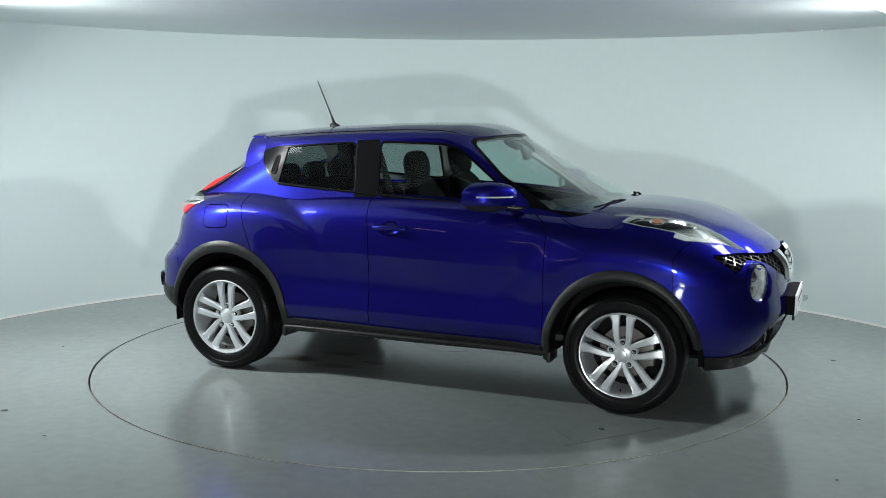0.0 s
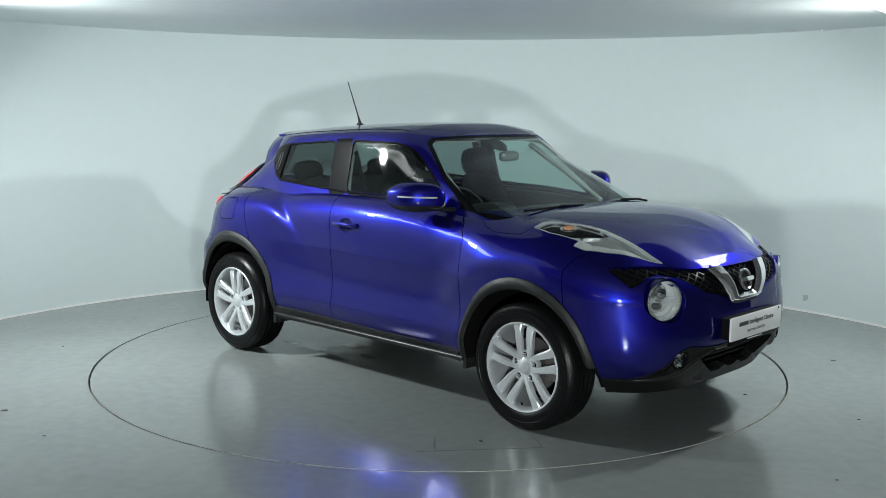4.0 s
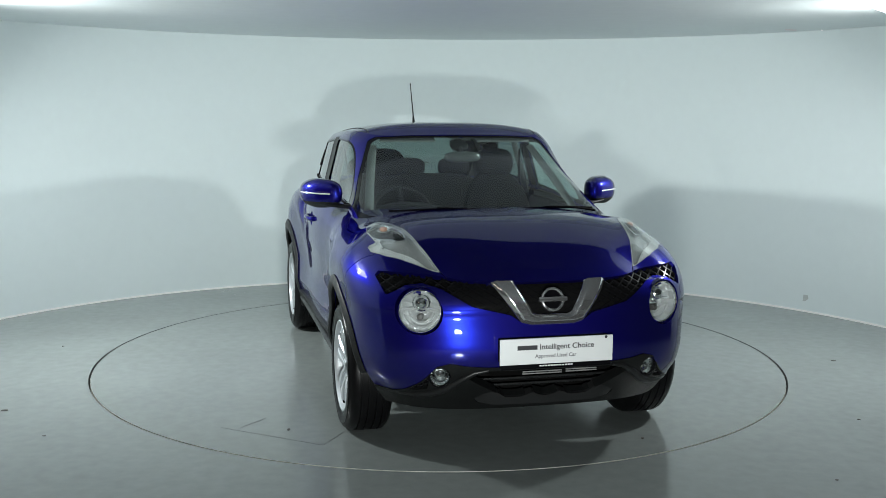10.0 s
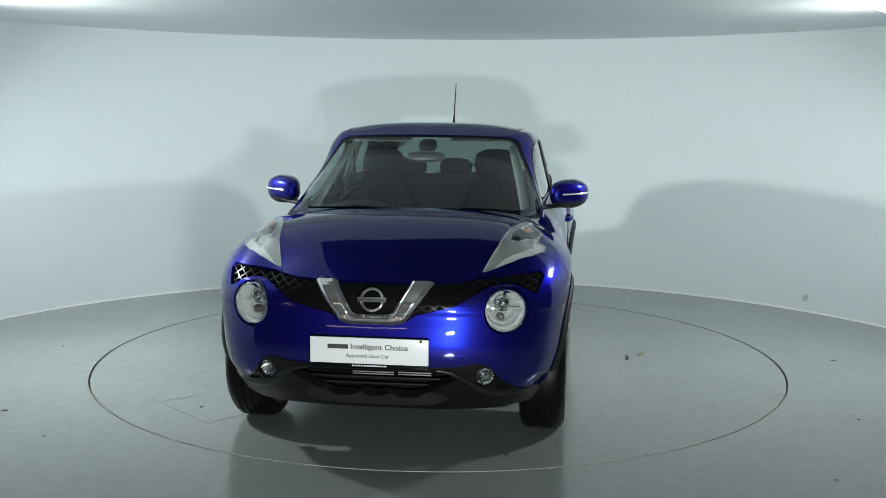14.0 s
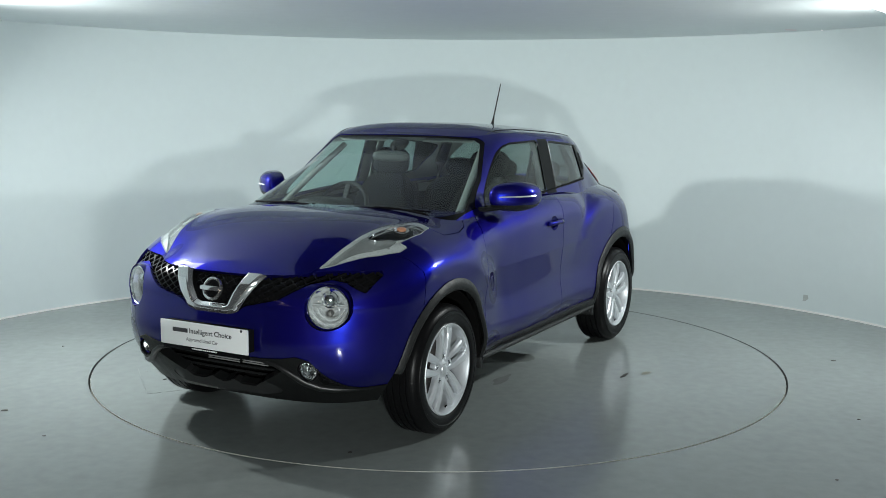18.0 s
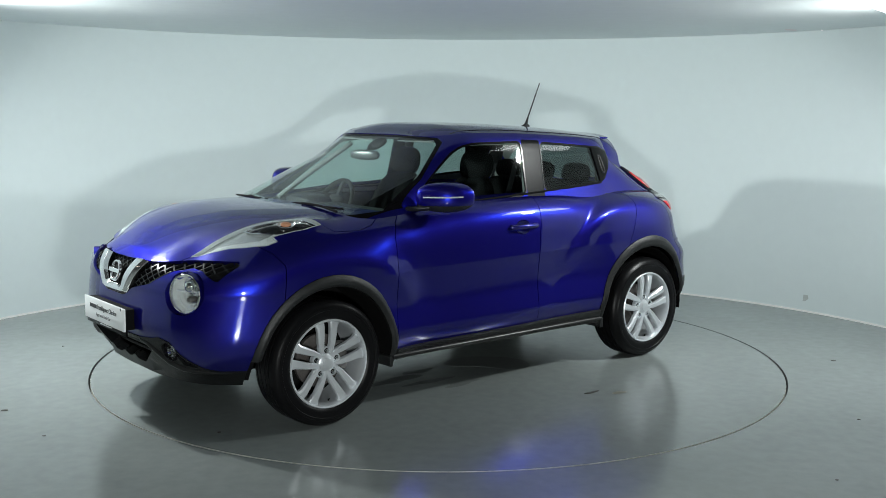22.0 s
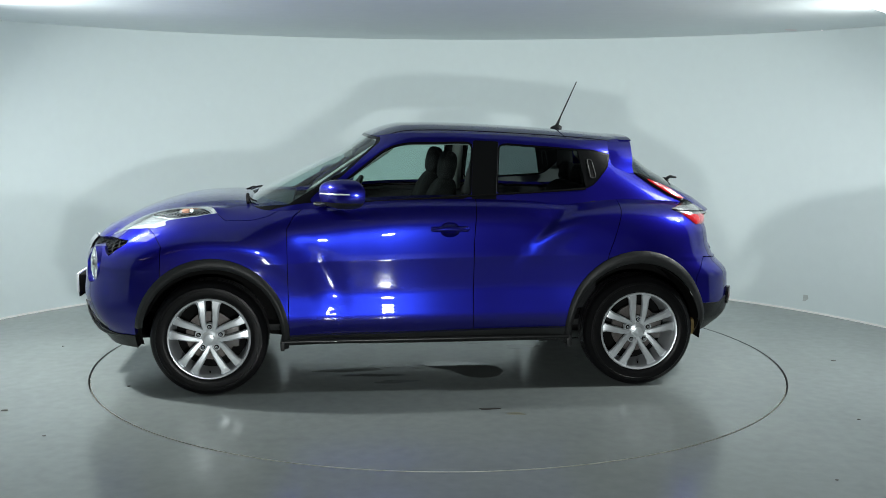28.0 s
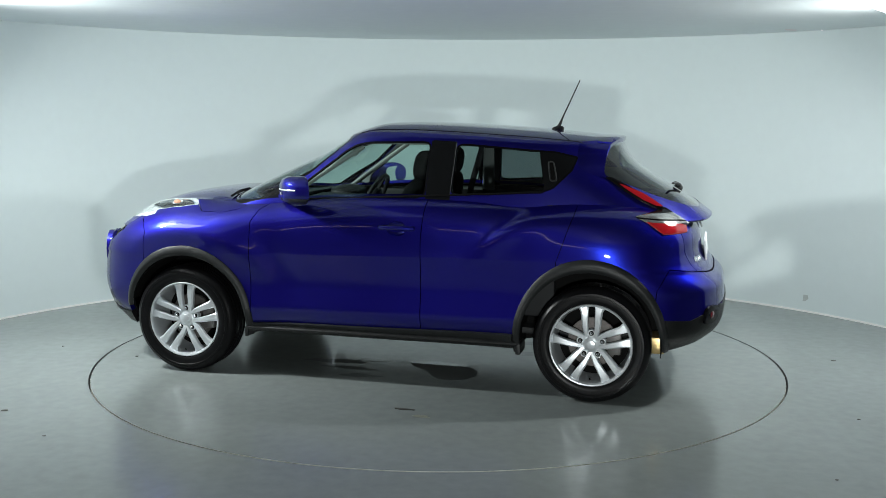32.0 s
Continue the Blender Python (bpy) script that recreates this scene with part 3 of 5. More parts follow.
cabin = grid_skin(cabin_grid())
shell_body = body.moved(-0.028)


def oval(cx, cz, rx, rz, n=48):
    return [(cx + rx * math.cos(2 * math.pi * i / n), cz + rz * math.sin(2 * math.pi * i / n)) for i in range(n)]


def both(pts):
    """Closes a half outline (y, z) or (x, y) over the middle; the halving axis is the first."""
    return [tuple(p) for p in pts] + [(-a, b) for a, b in reversed(pts) if abs(a) > 1e-6]


ARCH_F, ARCH_R = oval(1.25, 0.335, 0.395, 0.405), oval(-1.25, 0.335, 0.395, 0.415)
LIP_F, LIP_R = oval(1.25, 0.335, 0.440, 0.468), oval(-1.25, 0.335, 0.438, 0.490)

# wheel openings, black lip cladding and the cabin opening
for o in (ARCH_F, ARCH_R):
    body = body.cut(shape(o, 0, 2))[1]
    shell_body = shell_body.cut(shape(o, 0, 2, 0.01))[1]
CABIN_HOLE = [(0.93, 0.50), (1.03, 0.25), (1.06, 0), (1.03, -0.25), (0.93, -0.50), (0.80, -0.655), (0.0, -0.675), (-1.0, -0.655), (-1.45, -0.56), (-1.66, -0.4), (-1.70, 0),
              (-1.66, 0.4), (-1.45, 0.56), (-1.0, 0.655), (0.0, 0.675), (0.80, 0.655)]
over = shape(CABIN_HOLE, 0, 1, side=(2, 1, 0.9))
body, shell_body = body.cut(over)[1], shell_body.cut(over)[1]
lips = []
for lip in (LIP_F, LIP_R):
    for sg in (1, -1):
        piece, body = body.cut(shape(lip, 0, 2, side=(1, sg)))
        lips.append(piece)
for k, piece in enumerate(lips):
    piece = piece.cut(lambda v: np.where(v[:, 0] < -1.45, 0.305 - v[:, 2], np.where(v[:, 0] > 1.5, 0.40 - v[:, 2], -1.0)))[0].refined()
    lip, hole = ((LIP_F, ARCH_F), (LIP_R, ARCH_R))[k // 2]
    near, far = shape(hole, 0, 2)(piece.v), -shape(lip, 0, 2)(piece.v)
    rise = 0.004 + 0.014 * np.clip(far / 0.028, 0, 1) ** 0.7 - 0.016 * (1 - np.clip(near / 0.024, 0, 1)) ** 2
    panel("arch_cladding", resmoothed(piece.v + piece.n * rise[:, None], piece.f).rimmed(0.026), BLACK, car, "matt black plastic wheel arch cladding")

# black lower edge: sills, lower bumpers
FRONT_LOW = both([(0, 0.487), (0.30, 0.487), (0.40, 0.495), (0.47, 0.508), (0.53, 0.49), (0.57, 0.435), (0.60, 0.402), (0.655, 0.36), (0.70, 0.345), (0.80, 0.345), (1.0, 0.36), (1.0, 0.1), (0, 0.1)])
front_low, body = body.cut(shape(FRONT_LOW, 1, 2, side=(0, 1, 1.3)))
rear_low, body = body.cut(shape([(-1.3, 0.1), (-1.3, 0.50), (-1.66, 0.495), (-1.80, 0.485), (-1.92, 0.53), (-2.2, 0.58), (-2.2, 0.1)], 0, 2))
body = body.cut(shape([(-1.52, 0.1), (-1.55, 0.30), (-1.70, 0.312), (-1.83, 0.335), (-1.95, 0.395), (-2.2, 0.42), (-2.2, 0.1)], 0, 2))[1]
rear_low = rear_low.cut(shape([(-1.52, 0.1), (-1.55, 0.30), (-1.70, 0.312), (-1.83, 0.335), (-1.95, 0.395), (-2.2, 0.42), (-2.2, 0.1)], 0, 2))[1]
shell_body = shell_body.cut(shape([(-1.52, 0.1), (-1.55, 0.31), (-1.70, 0.325), (-1.83, 0.35), (-1.95, 0.41), (-2.2, 0.44), (-2.2, 0.1)], 0, 2))[1]
SILL = [(0.95, 0.1), (0.95, 0.338), (-0.95, 0.372), (-0.95, 0.1)]
sills = []
for sg in (1, -1):
    piece, body = body.cut(shape(SILL, 0, 2, side=(1, sg)))
    sills.append(piece)
GRILLE = both([(0, 0.866), (0.26, 0.862), (0.40, 0.874), (0.50, 0.886), (0.63, 0.895), (0.748, 0.896), (0.765, 0.875), (0.735, 0.80), (0.70, 0.818), (0.65, 0.846), (0.575, 0.856), (0.50, 0.838), (0.375, 0.765), (0.195, 0.722), (0.15, 0.688), (0.10, 0.676), (0, 0.676)])
grille, body = body.cut(shape(GRILLE, 1, 2, side=(0, 1, 1.3)))
LAMP_Y, LAMP_Z, LAMP_RY, LAMP_RZ = 0.603, 0.737, 0.100, 0.104
for sg in (1, -1):
    body = body.cut(shape(oval(sg * LAMP_Y, LAMP_Z, LAMP_RY, LAMP_RZ), 1, 2, side=(0, 1, 1.3)))[1]
HEADLAMP = [(1.85, 0.478), (1.67, 0.540), (1.45, 0.582), (1.32, 0.622), (1.245, 0.675), (1.215, 0.718), (1.34, 0.738), (1.44, 0.730), (1.51, 0.722), (1.50, 0.762), (1.565, 0.757), (1.66, 0.70), (1.75, 0.615)]
headlamps = []
for sg in (1, -1):
    piece, body = body.cut(shape([(a, sg * b) for a, b in HEADLAMP], 0, 1, side=(2, 1, 0.83)))
    headlamps.append(piece)
TAILLAMP = [(-1.29, 1.265), (-1.34, 1.252), (-1.52, 1.178), (-1.70, 1.112), (-2.0, 1.08), (-2.0, 0.955), (-1.64, 0.962), (-1.55, 1.025), (-1.48, 1.055), (-1.60, 1.085), (-1.50, 1.130), (-1.40, 1.190)]
tails = []
for sg in (1, -1):
    piece, body = body.cut(shape(TAILLAMP, 0, 2, side=(1, sg, 0.545)))
    upper, cabin = cabin.cut(shape(TAILLAMP, 0, 2, side=(1, sg, 0.545)))
    tails.append(piece.joined(upper))
FUEL = rounded([(-1.43, 1.035), (-1.235, 1.043), (-1.225, 0.905), (-1.40, 0.897)], 5, 0.18)

# painted panels, with narrow gaps
GAP = 0.0022


def lift(skin, outline, a, b, side=None):
    """Takes the panel within outline off the sheet, leaving a gap round it."""
    inner, rest = skin.cut(shape(outline, a, b, -GAP, side))
    return inner, rest.cut(shape(outline, a, b, GAP, side))[1]


BONNET = [(2.000, 0), (1.992, 0.15), (1.975, 0.27), (1.945, 0.39), (1.905, 0.455), (1.85, 0.479), (1.67, 0.541), (1.45, 0.583), (1.32, 0.623), (1.245, 0.676), (1.215, 0.72), (1.17, 0.775), (1.02, 0.785), (0.93, 0.765), (0.84, 0.70), (0.80, 0.6), (0.80, 0)]
bonnet, body = lift(body, BONNET + [(a, -b) for a, b in reversed(BONNET) if b > 0], 0, 1, (2, 1, 0.80))
fuel_flap, body = lift(body, FUEL, 0, 2, (1, -1, 0.3))
panel("fuel_flap", fuel_flap.rimmed(0.02), PAINT, car)
panel("bonnet", bonnet.rimmed(0.02), PAINT, car)
DOOR_F = [(0.60, 1.25), (0.68, 1.10), (0.78, 1.03), (0.82, 0.96), (0.818, 0.758), (0.81, 0.2), (-0.262, 0.2), (-0.262, 0.88), (-0.283, 1.135), (-0.29, 1.25)]
DOOR_R = [(-0.2905, 1.25), (-0.2835, 1.135), (-0.2625, 0.88), (-0.2625, 0.2), (-1.06, 0.2), (-1.06, 0.80), (-1.09, 0.884), (-1.147, 1.058), (-1.17, 1.25)]
BUMPER_F = [(2.4, 0.1), (2.4, 1.1), (1.61, 0.965), (1.56, 0.93), (1.52, 0.87), (1.53, 0.70), (1.56, 0.1)]
BUMPER_R = [(-2.4, 0.1), (-2.4, 0.69), (-1.95, 0.70), (-1.80, 0.75), (-1.68, 0.77), (-1.62, 0.66), (-1.55, 0.1)]
for sg in (1, -1):
    door, body = lift(body, DOOR_F, 0, 2, (1, sg))
    bowl, door = door.cut(shape(oval(-0.118, 0.952, 0.060, 0.044), 0, 2))
    bowl = bowl.refined()
    deep = (1 - ((bowl.v[:, 0] + 0.118) / 0.060) ** 2 - ((bowl.v[:, 2] - 0.952) / 0.044) ** 2).clip(0, 1) ** 0.6
    panel("handle_recess", resmoothed(bowl.v - bowl.n * (0.026 * deep)[:, None], bowl.f), PAINT, car, "blue scooped recess behind the handle")
    panel("front_door", door.rimmed(0.02), PAINT, car)
    door, body = lift(body, DOOR_R, 0, 2, (1, sg))
    panel("rear_door", door.rimmed(0.02), PAINT, car)
piece, body = lift(body, BUMPER_F, 0, 2)
panel("front_bumper", piece.rimmed(0.03), PAINT, car)
piece, body = lift(body, BUMPER_R, 0, 2)
panel("rear_bumper", piece.rimmed(0.03), PAINT, car)
GATE = both([(0, 1.2), (0.55, 1.2), (0.60, 1.05), (0.62, 0.85), (0.56, 0.675), (0, 0.672)])
gate, body = lift(body, GATE, 1, 2, (0, -1, 1.5))
panel("tailgate", gate.rimmed(0.02), PAINT, car)
for name, sg, ax in (("front_wing", 1, 1), ("front_wing", -1, 1), ("rear_quarter", 1, -1), ("rear_quarter", -1, -1)):
    piece = body.cut(lambda v: np.maximum(-sg * v[:, 1], -ax * v[:, 0]))[0]
    if len(piece.f):
        panel(name, piece.rimmed(0.02), PAINT, car)

def skid_top(y):
    """Upper edge of the scalloped skid lip: three hollows between two crowns."""
    y = abs(y)
    return float(np.interp(y, [0, 0.035, 0.06, 0.085, 0.105, 0.135, 0.20, 0.23, 0.27, 0.33, 0.40], [0.322, 0.322, 0.342, 0.344, 0.324, 0.322, 0.323, 0.345, 0.366, 0.40, 0.44]))


TOPS = [(y, skid_top(y)) for y in np.linspace(0, 0.375, 40).tolist()]
INTAKE = both([(0, 0.470), (0.33, 0.470), (0.395, 0.440)] + TOPS[-3::-1])
SKID = both([q for q in TOPS if q[0] < 0.262] + [(0.30, 0.352), (0.345, 0.325), (0.33, 0.302), (0.25, 0.287), (0, 0.282)])
intake, front_low = front_low.cut(shape(INTAKE, 1, 2))
skid, front_low = front_low.cut(shape(SKID, 1, 2))
FOG_Y, FOG_Z = 0.512, 0.440
pods = []
for sg in (1, -1):
    shell_body = shell_body.cut(shape(oval(sg * LAMP_Y, LAMP_Z, LAMP_RY, LAMP_RZ), 1, 2, 0.006, (0, 1, 1.3)))[1]
    shell_body = shell_body.cut(shape(oval(sg * FOG_Y, FOG_Z, 0.047, 0.045), 1, 2, 0.006, (0, 1, 1.3)))[1]
shell_body = shell_body.cut(shape(INTAKE, 1, 2, 0.01, (0, 1, 1.3)))[1]
for sg in (1, -1):
    shell_body = shell_body.cut(shape(oval(-0.118, 0.952, 0.070, 0.054), 0, 2, side=(1, sg)))[1]
shell_body = shell_body.cut(lambda v: np.where(np.abs(v[:, 0]) < 0.86, 0.29 - v[:, 2], -1.0))[0]
panel("inner_shell", shell_body, SHELL, car)
for sg in (1, -1):
    front_low = front_low.cut(shape(oval(sg * FOG_Y, FOG_Z, 0.047, 0.045), 1, 2))[1]
    pod, front_low = front_low.cut(shape([(sg * a, b) for a, b in [(0.545, 0.475), (0.57, 0.425), (0.60, 0.396), (0.65, 0.36), (0.56, 0.375), (0.553, 0.42)]], 1, 2))
    pods.append(pod)
panel("lower_front_bumper", front_low.moved(0.006).rimmed(0.05), LOWBLACK, car, "black plastic lower bumper")
panel("lower_rear_bumper", rear_low.moved(0.006).rimmed(0.04), LOWBLACK, car, "black plastic lower bumper")
for piece in sills:
    piece = piece.cut(lambda v: 0.287 - v[:, 2])[0]
    panel("sill", piece.moved(0.018).rimmed(0.05), BLACK, car, "black plastic sill cladding")

# cabin: glass, pillars, roof
cabin = cabin.cut(lambda v: 1.02 - v[:, 2])[0]
WIN_F = [(0.585, 1.092), (0.56, 1.165), (0.46, 1.248), (0.27, 1.395), (0.20, 1.432), (0.11, 1.450), (-0.276, 1.457), (-0.258, 1.122), (0.386, 1.097)]
WIN_R = [(-0.428, 1.450), (-0.916, 1.414), (-1.009, 1.408), (-1.135, 1.378), (-1.11, 1.30), (-1.012, 1.198), (-0.958, 1.176), (-0.406, 1.142)]
PILLAR_B = [(-0.276, 1.464), (-0.428, 1.456), (-0.406, 1.10), (-0.258, 1.10)]
SCREEN = both([(0, 1.49), (0.30, 1.488), (0.50, 1.478), (0.548, 1.455), (0.645, 1.25), (0.712, 1.10), (0.712, 1.0), (0, 1.0)])
BACKLIGHT = [(-1.315, 1.455), (-1.29, 1.41), (-1.278, 1.35), (-1.278, 1.295), (-1.295, 1.268), (-1.36, 1.245), (-1.52, 1.180), (-1.70, 1.114), (-2.2, 0.95), (-2.2, 1.455)]
screen, cabin = cabin.cut(shape(SCREEN, 1, 2, side=(0, 1, 0.2)))
back, cabin = cabin.cut(shape(BACKLIGHT, 0, 2))
FRIT = both([(0, 1.478), (0.30, 1.476), (0.49, 1.466), (0.532, 1.442), (0.633, 1.25), (0.706, 1.092), (0.66, 1.078), (0, 1.078)])
screen, frit = screen.cut(shape(FRIT, 1, 2))
panel("windscreen", screen.moved(-0.004), GLASS, car, "clear green-tinted windscreen").visible_shadow = False
panel("windscreen_border", frit.moved(-0.003), GLOSSBLACK, car, "black border of the windscreen")
panel("rear_window", back.moved(-0.004), DARKGLASS, car, "dark tinted rear window").visible_shadow = False
for sg in (1, -1):
    win, cabin = cabin.cut(shape(rounded(WIN_F, 4, 0.12), 0, 2, side=(1, sg)))
    trim, win = win.cut(lambda v: -shape(rounded(WIN_F, 4, 0.12), 0, 2, -0.010)(v))
    panel("window_trim", trim.moved(0.001).rimmed(0.010), GLOSSBLACK, car, "black window surround")
    panel("front_side_window", win.moved(-0.006), SIDEGLASS, car, "clear green-tinted side window").visible_shadow = False
    win, cabin = cabin.cut(shape(rounded(WIN_R, 4, 0.12), 0, 2, side=(1, sg)))
    trim, win = win.cut(lambda v: -shape(rounded(WIN_R, 4, 0.12), 0, 2, -0.010)(v))
    panel("window_trim", trim.moved(0.001).rimmed(0.010), GLOSSBLACK, car, "black window surround")
    corner, win = win.cut(lambda v: v[:, 0] + 0.915 + (1.41 - v[:, 2]) * 0.20)
    panel("handle_panel", corner.moved(0.001).rimmed(0.012), SATINBLACK, car, "satin black corner panel behind the rear window")
    panel("rear_side_window", win.moved(-0.006), PRIVACY, car, "dark tinted side window").visible_shadow = False
    pil, cabin = cabin.cut(shape(PILLAR_B, 0, 2, side=(1, sg)))
    panel("door_pillar", pil.moved(0.001).rimmed(0.012), SATINBLACK, car, "black door pillar trim")
panel("roof", cabin.rimmed(0.012), PAINT, car)
panel("pillar_trim", cabin.moved(-0.013).flipped(), LINER, car, "light grey lining inside the pillars and roof rails")


# ---------------------------------------------------------------- wheels
def spoke(bm, ang, spread):
    """One half of a twin spoke, from the hub to the rim."""
    rows = []
    for r, t0, t1, y, d in ((0.030, 0.010, 0.034, -0.006, 0.034), (0.055, 0.0165, 0.041, 0.000, 0.032), (0.10, 0.0175, 0.051, 0.008, 0.030), (0.15, 0.0178, 0.057, 0.013, 0.028), (0.188, 0.0178, 0.062, 0.013, 0.028), (0.208, 0.0178, 0.074, 0.010, 0.030), (0.229, 0.0178, 0.090, 0.006, 0.032)):
        w, o = t1 - t0, (t0 + t1) / 2
        off = spread * o
        c, s = math.cos(ang), math.sin(ang)
        ring = []
        for q, dep in ((-0.5, -d), (-0.5, -0.007), (-0.40, -0.0015), (0.28, 0), (0.5, -0.008), (0.5, -d)):
            t = off + spread * q * w
            ring.append(bm.verts.new((r * c - t * s, y + dep, r * s + t * c)))
        rows.append(ring)
    for p, q in zip(rows, rows[1:]):
        for i in range(6):
            j = (i + 1) % 6
            bm.faces.new((p[i], p[j], q[j], q[i]))
    bm.faces.new(rows[0]), bm.faces.new(rows[-1])


def wheel(x, sg):
    """A wheel; its outer side faces +y before it is turned."""
    w = new("wheel")
    w.parent = car
    w.matrix_local = pose(x, sg * 0.755, TYRE, 0, 0, 0 if sg > 0 else 180)
    hw = 0.107
    prof = [(0.226, -hw + 0.012), (0.250, -hw - 0.004), (0.285, -hw - 0.006), (0.312, -hw + 0.004), (0.326, -hw + 0.018), (0.332, -hw + 0.03)]
    for y in (-0.055, -0.02, 0.02, 0.055):
        prof += [(0.334, y - 0.010), (0.334, y - 0.0045), (0.327, y - 0.004), (0.327, y + 0.004), (0.334, y + 0.0045)]
    prof += [(0.332, hw - 0.03), (0.326, hw - 0.018), (0.312, hw - 0.004), (0.300, hw + 0.002), (0.298, hw + 0.006), (0.285, hw + 0.007), (0.283, hw + 0.005), (0.262, hw + 0.006), (0.250, hw + 0.004), (0.240, hw - 0.001), (0.226, hw - 0.012)]
    part("tyre", lathe(prof, 96, closed=True), RUBBER, w, "black rubber tyre")
    rim = part("rim", lathe([(0.236, hw - 0.004), (0.232, hw + 0.001), (0.226, hw - 0.001), (0.221, hw - 0.012), (0.214, hw - 0.05), (0.206, -hw + 0.02), (0.222, -hw + 0.004), (0.236, -hw + 0.004), (0.222, -hw + 0.02), (0.224, hw - 0.02)], 96, closed=True), ALLOY, w, "silver alloy rim")
    part("valve", tube([(0, 0.088, -0.200), (0, 0.096, -0.188)], 0.004, 8), SHELL, rim, "black tyre valve")
    for k in range(5):
        bm = bmesh.new()
        for spread in (1, -1):
            spoke(bm, math.pi / 2 + 2 * math.pi * k / 5, spread)
        part("spoke", bm, ALLOY, rim, "silver twin spoke", Matrix.Translation((0, 0.082, 0)), 35)
    part("hub", lathe([(0.0, 0.084), (0.024, 0.084), (0.030, 0.080), (0.040, 0.079), (0.050, 0.072), (0.056, 0.045), (0.0, 0.045)], 40), ALLOY, rim, "silver wheel hub")
    part("centre_cap", lathe([(0.0, 0.090), (0.018, 0.0895), (0.026, 0.087), (0.028, 0.083), (0.0, 0.08)], 32), ALLOY, rim, "round silver centre cap")
    for k in range(5):
        a = math.pi / 2 + 2 * math.pi * k / 5
        at = Matrix.Translation((0.065 * math.cos(a), 0, 0.065 * math.sin(a)))
        part("nut_seat", lathe([(0.0, 0.070), (0.0125, 0.070), (0.0145, 0.0765), (0.0195, 0.0765), (0.022, 0.072), (0.023, 0.045), (0.0, 0.045)], 28), ALLOY, rim, "", at, 30)
        # black disc that stands in for the shade deep in the nut hole
        part("nut_recess_shade", lathe([(0.0, 0.0715), (0.0125, 0.0715), (0.0135, 0.0700), (0.0, 0.0700)], 20), SHELL, rim, "", at)
        part("wheel_nut", lathe([(0.0, 0.083), (0.004, 0.083), (0.0085, 0.079), (0.0095, 0.070), (0.0, 0.070)], 6), CHROME, rim, "", at, 30)
    part("brake_disc", lathe([(0.0, 0.012), (0.075, 0.012), (0.078, 0.0), (0.142, 0.0), (0.142, -0.022), (0.0, -0.022)], 64), DISCM, w, "steel brake disc")
    part("brake_caliper", box(0.075, 0.06, 0.15, 0.012, at=(-0.125, -0.005, 0.01)), ALLOYDARK, w)
    part("barrel", lathe([(0.0, -0.085), (0.205, -0.085), (0.205, -0.09), (0.0, -0.09)], 48), SHELL, w)
    return w


for ax in (AX_F, AX_R):
    for sg in (1, -1):
        wheel(ax, sg)
        liner = lathe([(0.41, -0.30), (0.41, -0.012), (0.405, -0.012), (0.405, -0.295), (0.0, -0.295), (0.0, -0.30)], 48)
        ahead = sg if ax > 0 else 0
        bmesh.ops.delete(liner, geom=[v for v in liner.verts if v.co.z < -0.06 or (v.co.z < 0.10 and ahead * v.co.x > 0.3)], context="VERTS")
        part("wheel_arch_liner", liner, SHELL, car, "", pose(ax + (-0.015 if ax > 0 else 0.02), sg * 0.84, TYRE, 0, 0, 0 if sg > 0 else 180))

# ---------------------------------------------------------------- the car: lamps, grille, trim
WHOLE = grid_skin(body_grid())
CAB = grid_skin(cabin_grid())


def nearest(skin, a, b, va, vb, keep):
    """Place and normal on a sheet where its axes a, b take the values va, vb, among the points that keep() allows."""
    ok = keep(skin.v)
    v, n = skin.v[ok], skin.n[ok]
    d = (v[:, a] - va) ** 2 + (v[:, b] - vb) ** 2
    i = np.argsort(d)[:6]
    w = 1 / (d[i] + 1e-7)
    w /= w.sum()
    return Vector((v[i] * w[:, None]).sum(0)), Vector((n[i] * w[:, None]).sum(0)).normalized()


def front_at(y, z):
    return nearest(WHOLE, 1, 2, y, z, lambda v: v[:, 0] > 1.3)


def side_at(x, z, sg):
    return nearest(WHOLE, 0, 2, x, z, lambda v: sg * v[:, 1] > 0.3)


def facing(p, n, roll=0):
    """A pose at p whose z axis is n."""
    return Matrix.Translation(p) @ Vector(n).to_track_quat("Z", "Y").to_matrix().to_4x4() @ pose(0, 0, 0, 0, 0, roll)


# upper grille: mesh, bright V, ring badge
V_OUT = both([(0, 0.676), (0.10, 0.676), (0.150, 0.688), (0.276, 0.862), (0.276, 0.90), (0, 0.90)])
V_IN = both([(0, 0.724), (0.072, 0.724), (0.092, 0.732), (0.168, 0.862), (0.173, 0.92), (0, 0.92)])
fine = grille.refined().refined()
vee, mesh = fine.cut(shape(V_OUT, 1, 2))
core, vee = vee.cut(shape(V_IN, 1, 2))


def cells(w, h, bar):
    """Diamond openings of a moulded mesh, w by h from point to point; negative within an opening."""
    def field(v):
        a, b = v[:, 1] / w + v[:, 2] / h, v[:, 1] / w - v[:, 2] / h
        d = np.maximum(np.abs(a - np.floor(a) - 0.5), np.abs(b - np.floor(b) - 0.5))
        return (d - 0.5) * h + bar
    return field


